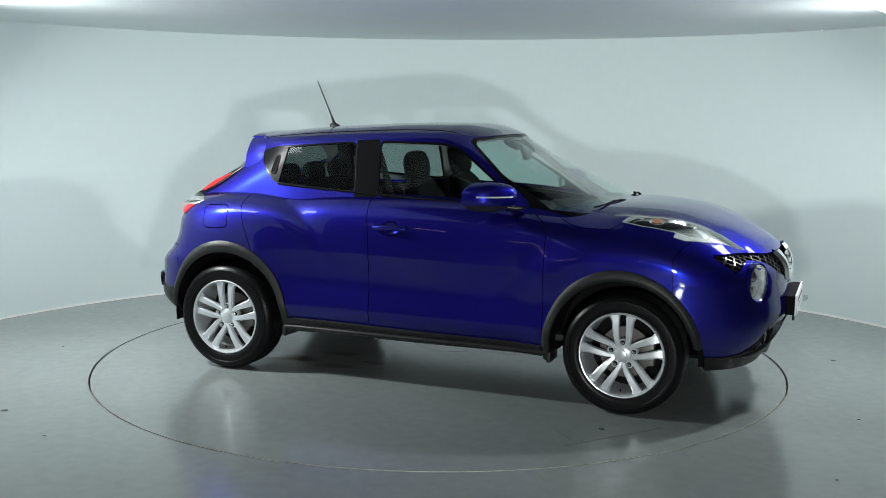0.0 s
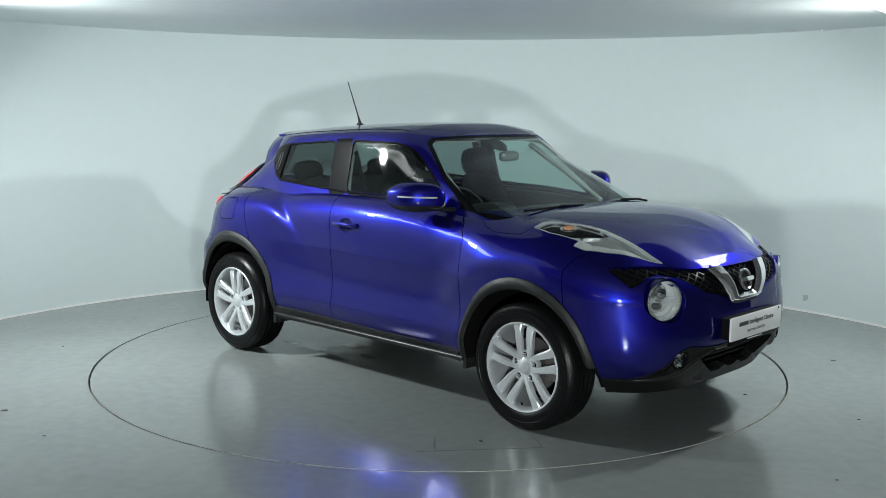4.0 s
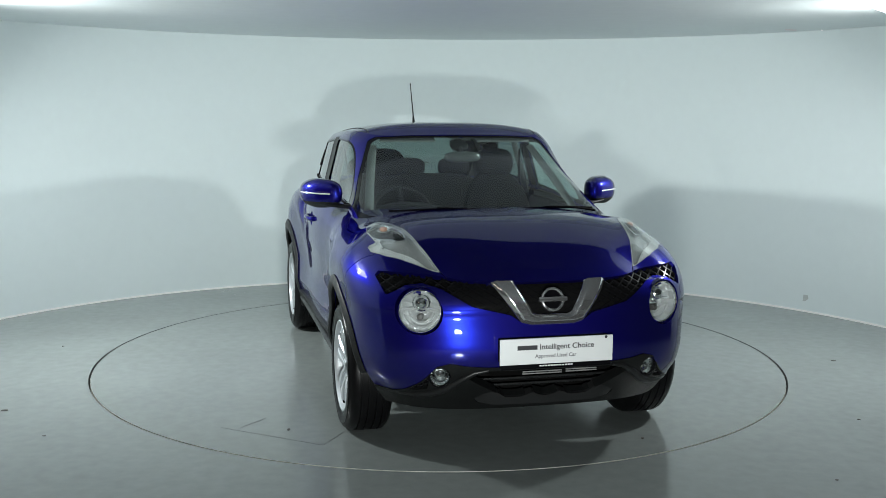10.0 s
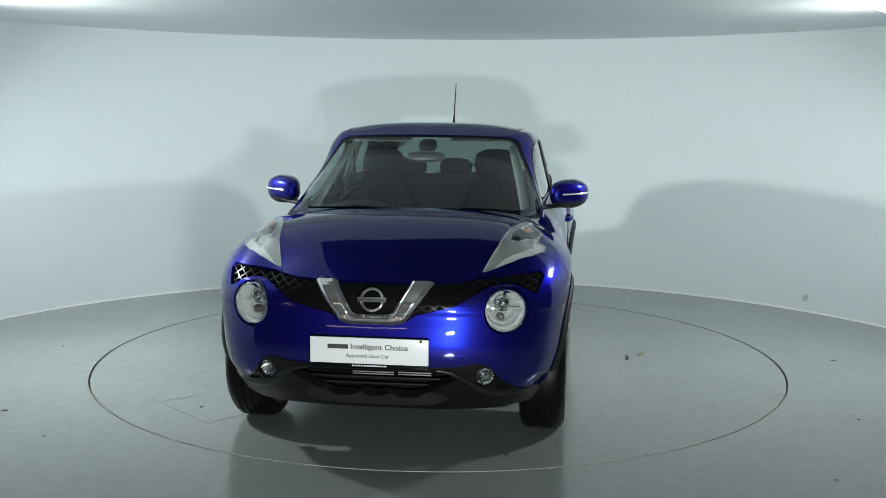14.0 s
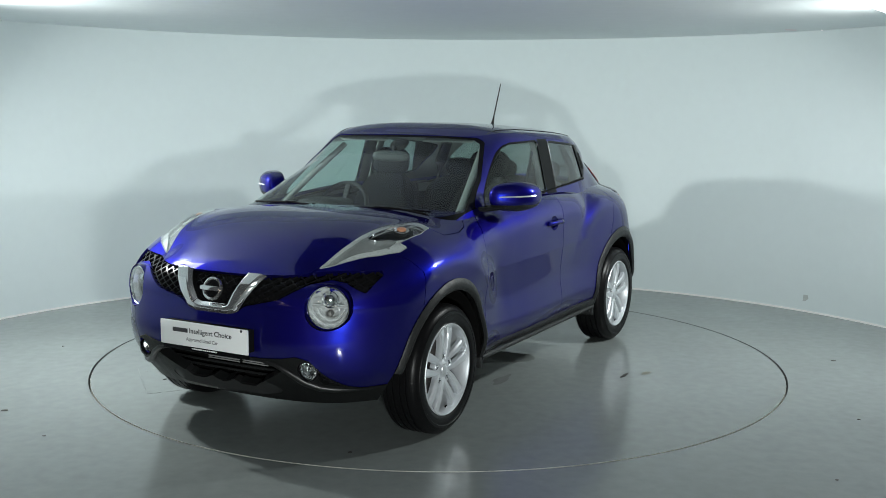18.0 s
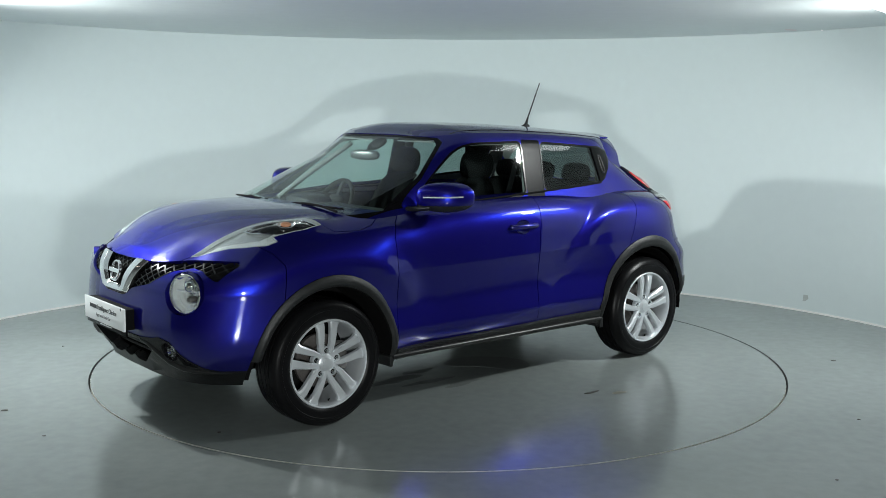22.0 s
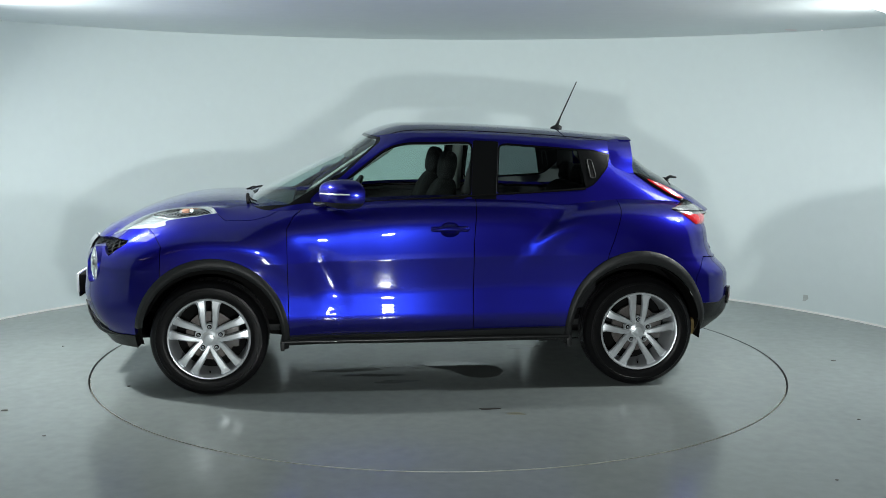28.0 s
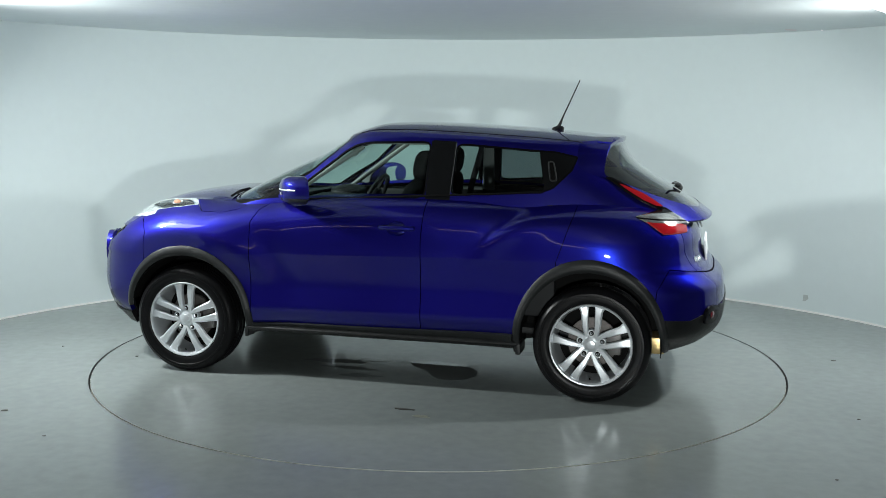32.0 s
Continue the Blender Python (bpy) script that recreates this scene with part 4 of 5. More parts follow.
MESHM = mat("gloss_black_grille", (0.007, 0.007, 0.008), 0.22, spec=0.2)
panel("grille_mesh", mesh.cut(cells(0.056, 0.036, 0.0032))[1].moved(-0.012).rimmed(0.022), MESHM, car, "gloss black moulded grille mesh")
panel("grille_core", core.cut(cells(0.056, 0.036, 0.0032))[1].moved(-0.022).rimmed(0.02), MESHM, car, "gloss black moulded grille mesh")
def raised(skin, outline, height, width):
    """Lifts a band so that its edges slope: full height beyond width from the outline's edge."""
    d = np.minimum(-shape(outline[0], 1, 2)(skin.v), shape(outline[1], 1, 2)(skin.v))
    v = skin.v + skin.n * (height * np.clip(d / width, 0, 1) ** 0.8)[:, None]
    return resmoothed(v, skin.f)


panel("grille_trim", raised(vee, (V_OUT, V_IN), 0.020, 0.018).rimmed(0.04), BRIGHT, car, "chrome V-shaped grille trim")
p, n = front_at(0, 0.79)
badge = new("badge")
badge.parent = car
badge.matrix_local = facing(p + Vector((0.006, 0, 0)), (1, 0, 0.28), 0)
part("ring", lathe([(0.042, -0.006), (0.044, 0.004), (0.049, 0.008), (0.055, 0.006), (0.057, -0.006)], 56, "z", closed=True), BRIGHT, badge, "round chrome ring emblem")
part("bar", box(0.135, 0.022, 0.010, 0.003), BRIGHT, badge, "plain chrome bar across the emblem", Matrix.Translation((0, 0, 0.007)) @ pose(0, 0, 0, 0, 0, 0))
part("backing", lathe([(0.0, -0.004), (0.044, -0.004), (0.044, -0.012), (0.0, -0.012)], 40, "z"), GLOSSBLACK, badge)

# round main lamps
for sg in (1, -1):
    p, n = front_at(sg * LAMP_Y, LAMP_Z)
    way = (Vector((1, sg * 0.38, 0.05))).normalized()
    lamp = new("headlamp")
    lamp.parent = car
    lamp.matrix_local = facing(p - way * 0.017, way) @ Matrix.Diagonal((1.13, 1.13, 1.13, 1))
    part("bezel", lathe([(0.0945, 0.0), (0.0925, -0.008), (0.090, -0.030), (0.088, -0.09), (0.092, -0.09), (0.0965, -0.02)], 64, "z", closed=True), PAINT, lamp, "blue painted lamp surround")
    part("chrome_ring", lathe([(0.0905, -0.004), (0.086, 0.000), (0.083, -0.004), (0.085, -0.02), (0.0905, -0.02)], 64, "z", closed=True), CHROME, lamp)
    part("reflector", lathe([(0.085, -0.014), (0.075, -0.040), (0.055, -0.068), (0.03, -0.08), (0.0, -0.082), (0.0, -0.086), (0.04, -0.084), (0.088, -0.02)], 14, "z", cap=False), REFLECT, lamp, "faceted silver reflector", smooth=5)
    part("projector", lathe([(0.0, -0.012), (0.016, -0.015), (0.027, -0.024), (0.032, -0.036), (0.036, -0.038), (0.037, -0.05), (0.03, -0.07), (0.0, -0.07)], 40, "z"), CHROME, lamp, "round projector lens", pose(0, 0.030, 0))
    part("dip_bulb", lathe([(0.0, -0.030), (0.010, -0.033), (0.013, -0.044), (0.013, -0.075), (0.0, -0.075)], 24, "z"), ALLOYDARK, lamp, "", pose(-0.005, -0.030, 0))
    part("reflector_step", tube([(0.07 * math.cos(a), 0.07 * math.sin(a), -0.04) for a in np.linspace(3.4, 6.0, 14)], 0.007, 6), REFLECT, lamp)
    part("reflector_step", tube([(0.052 * math.cos(a), 0.052 * math.sin(a), -0.058) for a in np.linspace(3.3, 6.1, 14)], 0.007, 6), REFLECT, lamp)
    part("reflector_step", tube([(-0.075, 0.006, -0.035), (0.075, 0.006, -0.035)], 0.004, 6), REFLECT, lamp)
    ob = part("lens", lathe([(0.0, 0.016), (0.03, 0.0145), (0.055, 0.010), (0.075, 0.003), (0.086, -0.004)], 56, "z", cap=False), LENS, lamp, "clear domed glass lens")

DAYM = mat("day_lamp_reflector", (0.50, 0.53, 0.525), 0.16, 0.45, coat=0.4, grain=0.15, scale=60, bump=0.35, bscale=40)
LEDM = mat("day_lamp_strip", (0.72, 0.76, 0.75), 0.2, 0.1, coat=0.5, grain=0.25, scale=160, bump=0.4, bscale=120)
# upper lamps on the wings: light wedge below, dark indicator above
for k, sg in enumerate((1, -1)):
    unit = new("day_lamp")
    unit.parent = car
    piece = headlamps[k].refined()
    panel("housing", piece.moved(-0.026), SHELL, unit)
    ALMOND = rounded([(1.232, 0.722), (1.27, 0.688), (1.34, 0.640), (1.45, 0.605), (1.55, 0.588), (1.61, 0.598), (1.588, 0.640), (1.545, 0.668), (1.50, 0.702), (1.44, 0.728), (1.34, 0.737), (1.24, 0.735)], 3, 0.25)
    dark, wedge = piece.cut(shape([(a, sg * b) for a, b in ALMOND], 0, 1))
    lower = [(1.90, 0.44), (1.84, 0.500), (1.74, 0.578), (1.655, 0.655), (1.575, 0.700), (1.52, 0.705), (1.46, 0.70), (1.46, 0.80), (1.90, 0.80)]
    strip, wedge = wedge.cut(shape([(a, sg * b) for a, b in lower], 0, 1))
    panel("reflector", wedge.moved(-0.018).rimmed(0.012), DAYM, unit, "silver-grey wedge-shaped reflector")
    panel("light_strip", strip.moved(-0.008).rimmed(0.012), LEDM, unit, "pale running light strip along the outer edge")
    ledge, dark = dark.cut(lambda v: -shape([(a, sg * b) for a, b in ALMOND], 0, 1, -0.006)(v))
    panel("ledge", ledge.moved(-0.006).rimmed(0.012), CHROME, unit, "bright edge of the indicator")
    panel("bezel", dark.moved(-0.024).rimmed(0.012), mat("dark_lamp_bezel", (0.022, 0.024, 0.026), 0.2, 0.4), unit, "dark indicator housing")
    rim_in, rest = piece.cut(lambda v: -shape([(a, sg * b) for a, b in HEADLAMP], 0, 1, -0.0032)(v))
    panel("lens_edge", rim_in.moved(0.001).rimmed(0.02), mat("clear_edge_plastic", (0.42, 0.45, 0.45), 0.12, coat=0.8), unit, "pale clear plastic lens edge")
    panel("lens", rest.moved(0.001), LENS, unit, "clear plastic lens")
    for x, y, r in ((1.40, 0.668, 0.017),):
        q, nn = nearest(WHOLE, 0, 1, x, sg * y, lambda v: v[:, 2] > 0.83)
        part("indicator_bowl", lathe([(0.012, -0.004), (0.020, 0.000), (0.030, 0.007), (0.036, 0.011), (0.034, 0.006), (0.020, -0.004), (0.012, -0.008)], 18, "z", closed=True), REFLECT, unit, "silver indicator reflector", facing(q - nn * 0.026, nn) @ Matrix.Diagonal((1.25, 0.8, 1, 1)), smooth=10)
        part("indicator_bulb", blob(r * 1.6, r, r * 0.7, 2.2, 20, 10), AMBER, unit, "amber indicator bulb", facing(q - nn * 0.013, nn))
    for x, y in ((1.58, 0.70), (1.61, 0.678), (1.64, 0.655), (1.67, 0.632), (1.70, 0.608)):
        q, nn = nearest(WHOLE, 0, 1, x, sg * y, lambda v: v[:, 2] > 0.83)
        part("led_cell", box(0.010, 0.013, 0.004, 0.001), REFLECT, unit, "", facing(q - nn * 0.0075, nn, 20 * sg))

# fog lamps, lower intake and its lip
for k, sg in enumerate((1, -1)):
    p, n = front_at(sg * FOG_Y, FOG_Z)
    way = Vector((1, sg * 0.25, 0.0)).normalized()
    fog = new("fog_lamp")
    fog.parent = car
    fog.matrix_local = facing(p - way * 0.012, way)
    part("bezel", lathe([(0.052, 0.010), (0.046, 0.012), (0.043, -0.01), (0.040, -0.05), (0.05, -0.05)], 48, "z", closed=True), GLOSSBLACK, fog)
    part("reflector", lathe([(0.043, -0.004), (0.034, -0.022), (0.016, -0.034), (0.0, -0.036), (0.0, -0.04), (0.044, -0.02)], 20, "z", cap=False), CHROME, fog, "silver reflector", smooth=5)
    part("bulb", lathe([(0.0, -0.008), (0.010, -0.011), (0.012, -0.034), (0.0, -0.034)], 20, "z"), CHROME, fog)
    part("lens", lathe([(0.0, 0.010), (0.02, 0.0085), (0.035, 0.004), (0.0435, -0.003)], 40, "z", cap=False), LENS, fog, "clear domed lens")
    panel("fog_pod_mesh", pods[k].refined().refined().cut(cells(0.044, 0.028, 0.003))[1].moved(-0.006).rimmed(0.02), MESHM, car, "black mesh beside the fog lamp")
panel("intake_backing", intake.moved(-0.10), SHELL, car)
SATIN = mat("satin_black_plastic", (0.010, 0.0105, 0.011), 0.36, spec=0.35, grain=0.1, scale=200)
for y0, y1, z in ((-0.11, 0.085, 0.434), (0.105, 0.26, 0.436), (-0.11, 0.085, 0.424), (0.105, 0.26, 0.426)):
    q, _ = front_at((y0 + y1) / 2, 0.435)
    part("radiator_bar", box(0.008, y1 - y0, 0.006, 0.002), mat("dull_radiator_alloy", (0.22, 0.22, 0.22), 0.5), car, "grey radiator bar", pose(q.x - 0.075, (y0 + y1) / 2, z, 0, -12, 0))
for z in (0.405, 0.372):
    pts = [Vector((front_at(y, z)[0].x - 0.07, y, z)) for y in np.linspace(-0.34, 0.34, 25)]
    part("intake_bar", tube(pts, 0.006, 8), BLACK, car)
part("radiator", box(0.03, 0.84, 0.26, 0.006), SHELL, car, "dark radiator behind the intake", pose(1.865, 0, 0.405))
part("undertray", box(0.56, 0.98, 0.02, 0.006), SHELL, car, "black undertray", pose(1.53, 0, 0.278))
# satin lip that sweeps under the fog lamps
for sg in (1, -1):
    lo_pts, rad = [], []
    for y, z, r in ((0.30, 0.474, 0.010), (0.36, 0.462, 0.014), (0.42, 0.425, 0.018), (0.48, 0.378, 0.021), (0.54, 0.352, 0.020), (0.60, 0.343, 0.016), (0.66, 0.338, 0.010), (0.72, 0.336, 0.006)):
        q, nn = front_at(sg * y, z)
        lo_pts.append(q + nn * 0.002)
        rad.append(r)
    part("bumper_wing", tube(lo_pts, rad, 14, flat=0.9), SATIN, car, "satin black bumper wing")
lip = skid.refined()
out = 0.030 * ((0.352 - lip.v[:, 2]) / 0.072).clip(0, 1) * np.clip((0.35 - np.abs(lip.v[:, 1])) / 0.08, 0, 1)
lip = resmoothed(lip.v + np.stack([out, 0 * out, 0 * out], 1), lip.f)
panel("skid_lip", lip.rimmed(0.05), mat("satin_grey_skid", (0.013, 0.0135, 0.014), 0.38, spec=0.3, grain=0.1, scale=150), car, "scalloped dark satin skid lip")

# plate with lettering
plate = new("front_plate")
plate.parent = car
PX, PZ = 2.112, 0.5695
part("holder", box(0.050, 0.526, 0.108, 0.006), SHELL, plate, "black plate holder", pose(PX - 0.031, 0, PZ))
part("holder_strip", box(0.012, 0.53, 0.03, 0.003), GLOSSBLACK, plate, "black strip under the plate", pose(PX - 0.010, 0, PZ - 0.068))
part("board", box(0.012, 0.540, 0.119, 0.004), PLATE, plate, "white plastic plate board", pose(PX, 0, PZ))


def lettering(text, size, y, z, material, parent):
    c = bpy.data.curves.new("lettering", "FONT")
    c.body, c.size, c.extrude, c.offset, c.align_x = text, size, 0.0004, 0.0005, "LEFT"
    o = bpy.data.objects.new("lettering", c)
    me = bpy.data.meshes.new_from_object(o)
    bpy.data.objects.remove(o)
    me.materials.append(material)
    ob = new("lettering", me)
    ob.parent = parent
    ob.matrix_local = Matrix(((0, 0, 1, PX + 0.0066), (1, 0, 0, y), (0, 1, 0, z), (0, 0, 0, 1)))
    return ob, me


ob, me = lettering("Intelligent Choice", 0.0345, -0.085, PZ + 0.008, INK, plate)
w = max(v.co.x for v in me.vertices)
for v in me.vertices:
    v.co.x *= 0.262 / w
ob, me = lettering("Approved Used Car", 0.024, -0.105, PZ - 0.030, mat("grey_ink", (0.2, 0.2, 0.21), 0.5), plate)
w = max(v.co.x for v in me.vertices)
for v in me.vertices:
    v.co.x *= 0.198 / w
part("lettering_bar", box(0.0012, 0.094, 0.020), INK, plate, "", pose(PX + 0.0066, -0.142, PZ + 0.018), smooth=0)
for k in range(12):
    part("lettering_bar", box(0.001, 0.010, 0.006), PLATE, plate, "", pose(PX - 0.0035, -0.075 + 0.0135 * k, PZ - 0.070), smooth=0)
part("screw", lathe([(0.0, 0.003), (0.006, 0.002), (0.007, 0.0), (0.0, 0.0)], 12, "x"), INK, plate, "", pose(PX + 0.006, 0.235, PZ + 0.052))

# tail lamps
for k, sg in enumerate((1, -1)):
    unit = new("tail_lamp")
    unit.parent = car
    piece = tails[k].refined()
    panel("housing", piece.moved(-0.02), SHELL, unit)
    deep = np.clip(-shape(TAILLAMP, 0, 2)(piece.v) / 0.030, 0, 1) ** 0.6
    piece = resmoothed(piece.v + piece.n * (0.020 * deep)[:, None], piece.f)
    arm, low = piece.cut(lambda v: 1.098 + 0.05 * (v[:, 0] + 1.7) - v[:, 2])
    band, low = low.cut(lambda v: 1.070 - v[:, 2])
    line_, low = low.cut(lambda v: np.abs(v[:, 2] - 1.040 - 0.10 * (v[:, 0] + 1.6)) - 0.004)
    panel("dark_line", line_.moved(0.002).rimmed(0.03), GLOSSBLACK, unit, "dark line in the clear lens")
    clear, red = low.cut(lambda v: 1.024 + 0.10 * (v[:, 0] + 1.6) - v[:, 2])
    stripe, edge = arm.cut(lambda v: np.maximum(shape(TAILLAMP, 0, 2, -0.011)(v), v[:, 0] + 1.375))
    panel("upper_arm", stripe.moved(0.010).rimmed(0.03), REDLENS, unit, "long red lens arm")
    panel("arm_border", edge.moved(0.006).rimmed(0.03), GLOSSBLACK, unit, "black border of the lamp arm")
    panel("dark_band", band.moved(0.002).rimmed(0.03), GLOSSBLACK, unit, "dark divider")
    panel("clear_lens", clear.moved(0.004).rimmed(0.03), mat("clear_tail_lens", (0.30, 0.31, 0.31), 0.2, 0.5, coat=1.0, grain=0.45, scale=90, bump=0.5, bscale=60), unit, "clear silver reversing lens")
    panel("brake_lens", red.moved(0.004).rimmed(0.03), REDLENS, unit, "red brake lens")


# ---------------------------------------------------------------- the car: mirrors, handles, small parts
def mirror(sg):
    m = new("door_mirror")
    m.parent = car
    m.matrix_local = pose(0.560, sg * 0.860, 1.162)
    bm = blob(0.115, 0.112, 0.083, 2.8, 40, 24)
    for v in bm.verts:
        c = v.co
        if c.x < -0.045:
            c.x = -0.045 + (c.x + 0.045) * 0.12
        k = (c.y * sg + 0.112) / 0.224
        c.z *= 0.96 + 0.10 * k - 0.20 * max(0, k - 0.6) / 0.4
        c.x -= 0.140 * k
    cap = bm
    low = bm.copy()
    for b_, keep in ((cap, lambda z: z > -0.040), (low, lambda z: z < -0.030)):
        geom = b_.verts[:] + b_.edges[:] + b_.faces[:]
        if b_ is cap:
            bmesh.ops.bisect_plane(b_, geom=geom, plane_co=(0, 0, -0.044), plane_no=(0, 0, -1), clear_outer=True)
        else:
            bmesh.ops.bisect_plane(b_, geom=geom, plane_co=(0, 0, -0.0445), plane_no=(0, 0, 1), clear_outer=True)
    cap_ob = part("cap", cap, PAINT, m, "blue painted mirror cap", smooth=60)
    part("lower_shell", low, BLACK, m, "black mirror underside", smooth=60)
    # indicator strip along the front
    pts = []
    for k in np.linspace(0.34, 0.99, 18):
        y = (-0.112 + 0.224 * k)
        r = abs(y / 0.112)
        x = 0.115 * max(0.0, 1 - r**2.8) ** (1 / 2.8) * 0.995 - 0.140 * k
        pts.append((x, sg * y, 0.000 + 0.006 * k))
    part("indicator", tube(pts, [0.0045] * len(pts), 8), mat("indicator_lens", (0.8, 0.82, 0.84), 0.15, 0.4), m, "narrow white indicator strip")
    part("glass", prism([(sg * a, b) for a, b in rounded([(-0.085, -0.052), (0.085, -0.056), (0.088, 0.056), (-0.08, 0.052)], 6, 0.3)], 0.004, "x"), mat("mirror_glass", (0.8, 0.82, 0.83), 0.02, 1.0), m, "mirror glass", pose(-0.124, 0, 0, 0, 0, 29 * sg))
    arm = tube([(0.02, -sg * 0.02, -0.055), (0.045, -sg * 0.09, -0.066), (0.075, -sg * 0.15, -0.070), (0.10, -sg * 0.185, -0.062)], [0.026, 0.024, 0.026, 0.034], 12, flat=0.55)
    part("arm", arm, BLACK, m, "black mirror arm")


for sg in (1, -1):
    mirror(sg)
    # door handles
    h = new("door_handle")
    h.parent = car
    p, n = side_at(-0.118, 0.955, sg)
    h.matrix_local = Matrix.Translation(p) @ pose(0, 0, 0, 0, 0, 0 if sg > 0 else 180)
    grip = [(x, 0.030 - 0.020 * (abs(x) / 0.10) ** 3, 0.004 * math.cos(x * 20)) for x in np.linspace(-0.105, 0.105, 15)]
    part("grip", tube(grip, [0.010] + [0.0135] * 13 + [0.010], 14, flat=1.05), PAINT, h, "blue painted grip")
    part("grip_foot", blob(0.020, 0.016, 0.016, 2.4, 20, 12), PAINT, h, "", pose(0.092, 0.008, 0))
    part("grip_foot", blob(0.022, 0.016, 0.017, 2.4, 20, 12), PAINT, h, "", pose(-0.092, 0.008, 0))
    # hidden rear handle in the corner panel
    q, nn = nearest(CAB, 0, 2, -1.00, 1.30, lambda v: sg * v[:, 1] > 0.3)
    hid = new("rear_door_handle")
    hid.parent = car
    hid.matrix_local = facing(q + nn * 0.001, nn)
    part("grip", tube([(-sg * a, b, 0.002) for a, b in rounded([(-0.022, -0.060), (0.016, -0.062), (0.026, 0.055), (-0.004, 0.052)], 4, 0.25)], 0.0045, 8, closed=True), BLACK, hid, "dark satin pull grip")
    part("recess", prism([(-sg * a, b) for a, b in rounded([(-0.018, -0.052), (0.012, -0.054), (0.020, 0.048), (-0.002, 0.046)], 4, 0.25)], 0.003, "z"), SHELL, hid, "dark grip recess")
    # rubber edge along the window foot
    pts = []
    for x in np.linspace(0.60, -0.955, 60):
        z = 1.092 + 0.084 * (0.60 - x) / 1.555
        q, nn = nearest(CAB, 0, 2, x, z, lambda v: sg * v[:, 1] > 0.3)
        pts.append(q + nn * 0.004)
    part("window_seal", tube(pts, 0.006, 8), SHELL, car, "black rubber window seal")
    # bright channel at the front edge of the rear window
    pts = []
    for z in np.linspace(1.15, 1.445, 10):
        q, nn = nearest(CAB, 0, 2, -0.407 - 0.071 * (z - 1.142), z, lambda v: sg * v[:, 1] > 0.3)
        pts.append(q + nn * 0.002)
    part("window_channel", tube(pts, 0.0020, 8), mat("glossy_window_channel", (0.10, 0.105, 0.11), 0.16, 0.6), car, "thin glossy window channel")
    # sill step and mud guard
    pts = [Vector((x, sg * 0.822, 0.303 + 0.006 * (0.87 - x) / 1.73)) for x in np.linspace(0.84, -0.84, 12)]
    part("sill_step", tube(pts, 0.024, 14, flat=0.7), SATIN, car, "black sill edge")
    part("mud_guard", box(0.03, 0.16, 0.065, 0.008), BLACK, car, "black mud guard", pose(-0.845, sg * 0.755, 0.278))
    part("mud_guard", box(0.025, 0.15, 0.06, 0.008), BLACK, car, "black mud guard", pose(0.852, sg * 0.765, 0.278))
    # roof gutter strips
    pts = []
    for x in np.linspace(0.20, -1.15, 50):
        q, nn = nearest(CAB, 0, 1, x, sg * 0.535 * float(CAB_TAPER(x)), lambda v: v[:, 2] > 1.40)
        pts.append(q + nn * 0.001)
    part("roof_strip", tube(pts, 0.0035, 8, flat=0.6), BLACK, car, "black roof gutter strip")
    # rear bumper lamp pod
    q, nn = nearest(WHOLE, 1, 2, sg * 0.60, 0.50, lambda v: v[:, 0] < -1.3)
    pod = new("rear_fog_lamp")
    pod.parent = car
    pod.matrix_local = facing(q + nn * 0.004, nn)
    part("surround", prism(rounded([(-0.09, -0.05), (0.07, -0.045), (0.09, 0.05), (-0.06, 0.055)], 5, 0.35), 0.02, "z", 0.005), GLOSSBLACK, pod, "gloss black surround", pose(0, 0, -0.008))
    part("lens", lathe([(0.0, 0.005), (0.016, 0.004), (0.022, 0.0), (0.0, 0.0)], 28, "z"), mat("dark_red_lens", (0.12, 0.006, 0.01), 0.1, coat=1.0), pod, "small dark red lens", pose(0, 0, 0.012))

# aerial
aerial = new("aerial")
aerial.parent = car
z0 = float(Z_ROOF(-0.925))
aerial.matrix_local = pose(-0.925, 0, z0)
bm = blob(0.040, 0.018, 0.022, 2.0, 28, 14)
for v in bm.verts:
    v.co.x -= 0.5 * max(v.co.z, 0)
part("foot", bm, BLACK, aerial, "black aerial foot", pose(0, 0, 0.004))
part("mast", tube([(-0.004, 0, 0.012), (-0.016, 0, 0.042), (-0.030, 0, 0.078), (-0.131, 0, 0.304)], [0.014, 0.009, 0.005, 0.0032], 10), BLACK, aerial, "thin black mast")
part("tip", blob(0.004, 0.004, 0.006, 2, 12, 8), BLACK, aerial, "", pose(-0.131, 0, 0.305))

# roof spoiler with side fins
bm = bmesh.new()
rows = []
for y in np.linspace(-0.43, 0.43, 41):
    k = 1 - (abs(y) / 0.43) ** 4
    z_r = float(Z_ROOF(-1.20)) - 0.058 * (abs(y) / 0.53) ** 3.2
    x_tip = -1.350 + 0.048 * (abs(y) / 0.43) ** 2.2
    z_tip = 1.484 - 0.036 * (abs(y) / 0.43) ** 4
    th = 0.018 + 0.012 * (abs(y) / 0.43) ** 3
    ring = [(-1.16, z_r + 0.001), (-1.22, z_r + 0.001 * k), (-1.31, (z_r + z_tip) / 2 + 0.003), (x_tip + 0.012, z_tip + 0.003), (x_tip, z_tip - 0.005), (x_tip + 0.004, z_tip - th),
            (x_tip + 0.04, z_tip - th - 0.008), (-1.26, z_r - 0.055), (-1.17, z_r - 0.04)]
    rows.append([bm.verts.new((a, y, b)) for a, b in ring])
for p, q in zip(rows, rows[1:]):
    for i in range(9):
        j = (i + 1) % 9
        bm.faces.new((p[i], q[i], q[j], p[j]))
bm.faces.new(rows[0]), bm.faces.new(rows[-1])
part("spoiler", bm, PAINT, car, "blue painted roof spoiler", smooth=50)
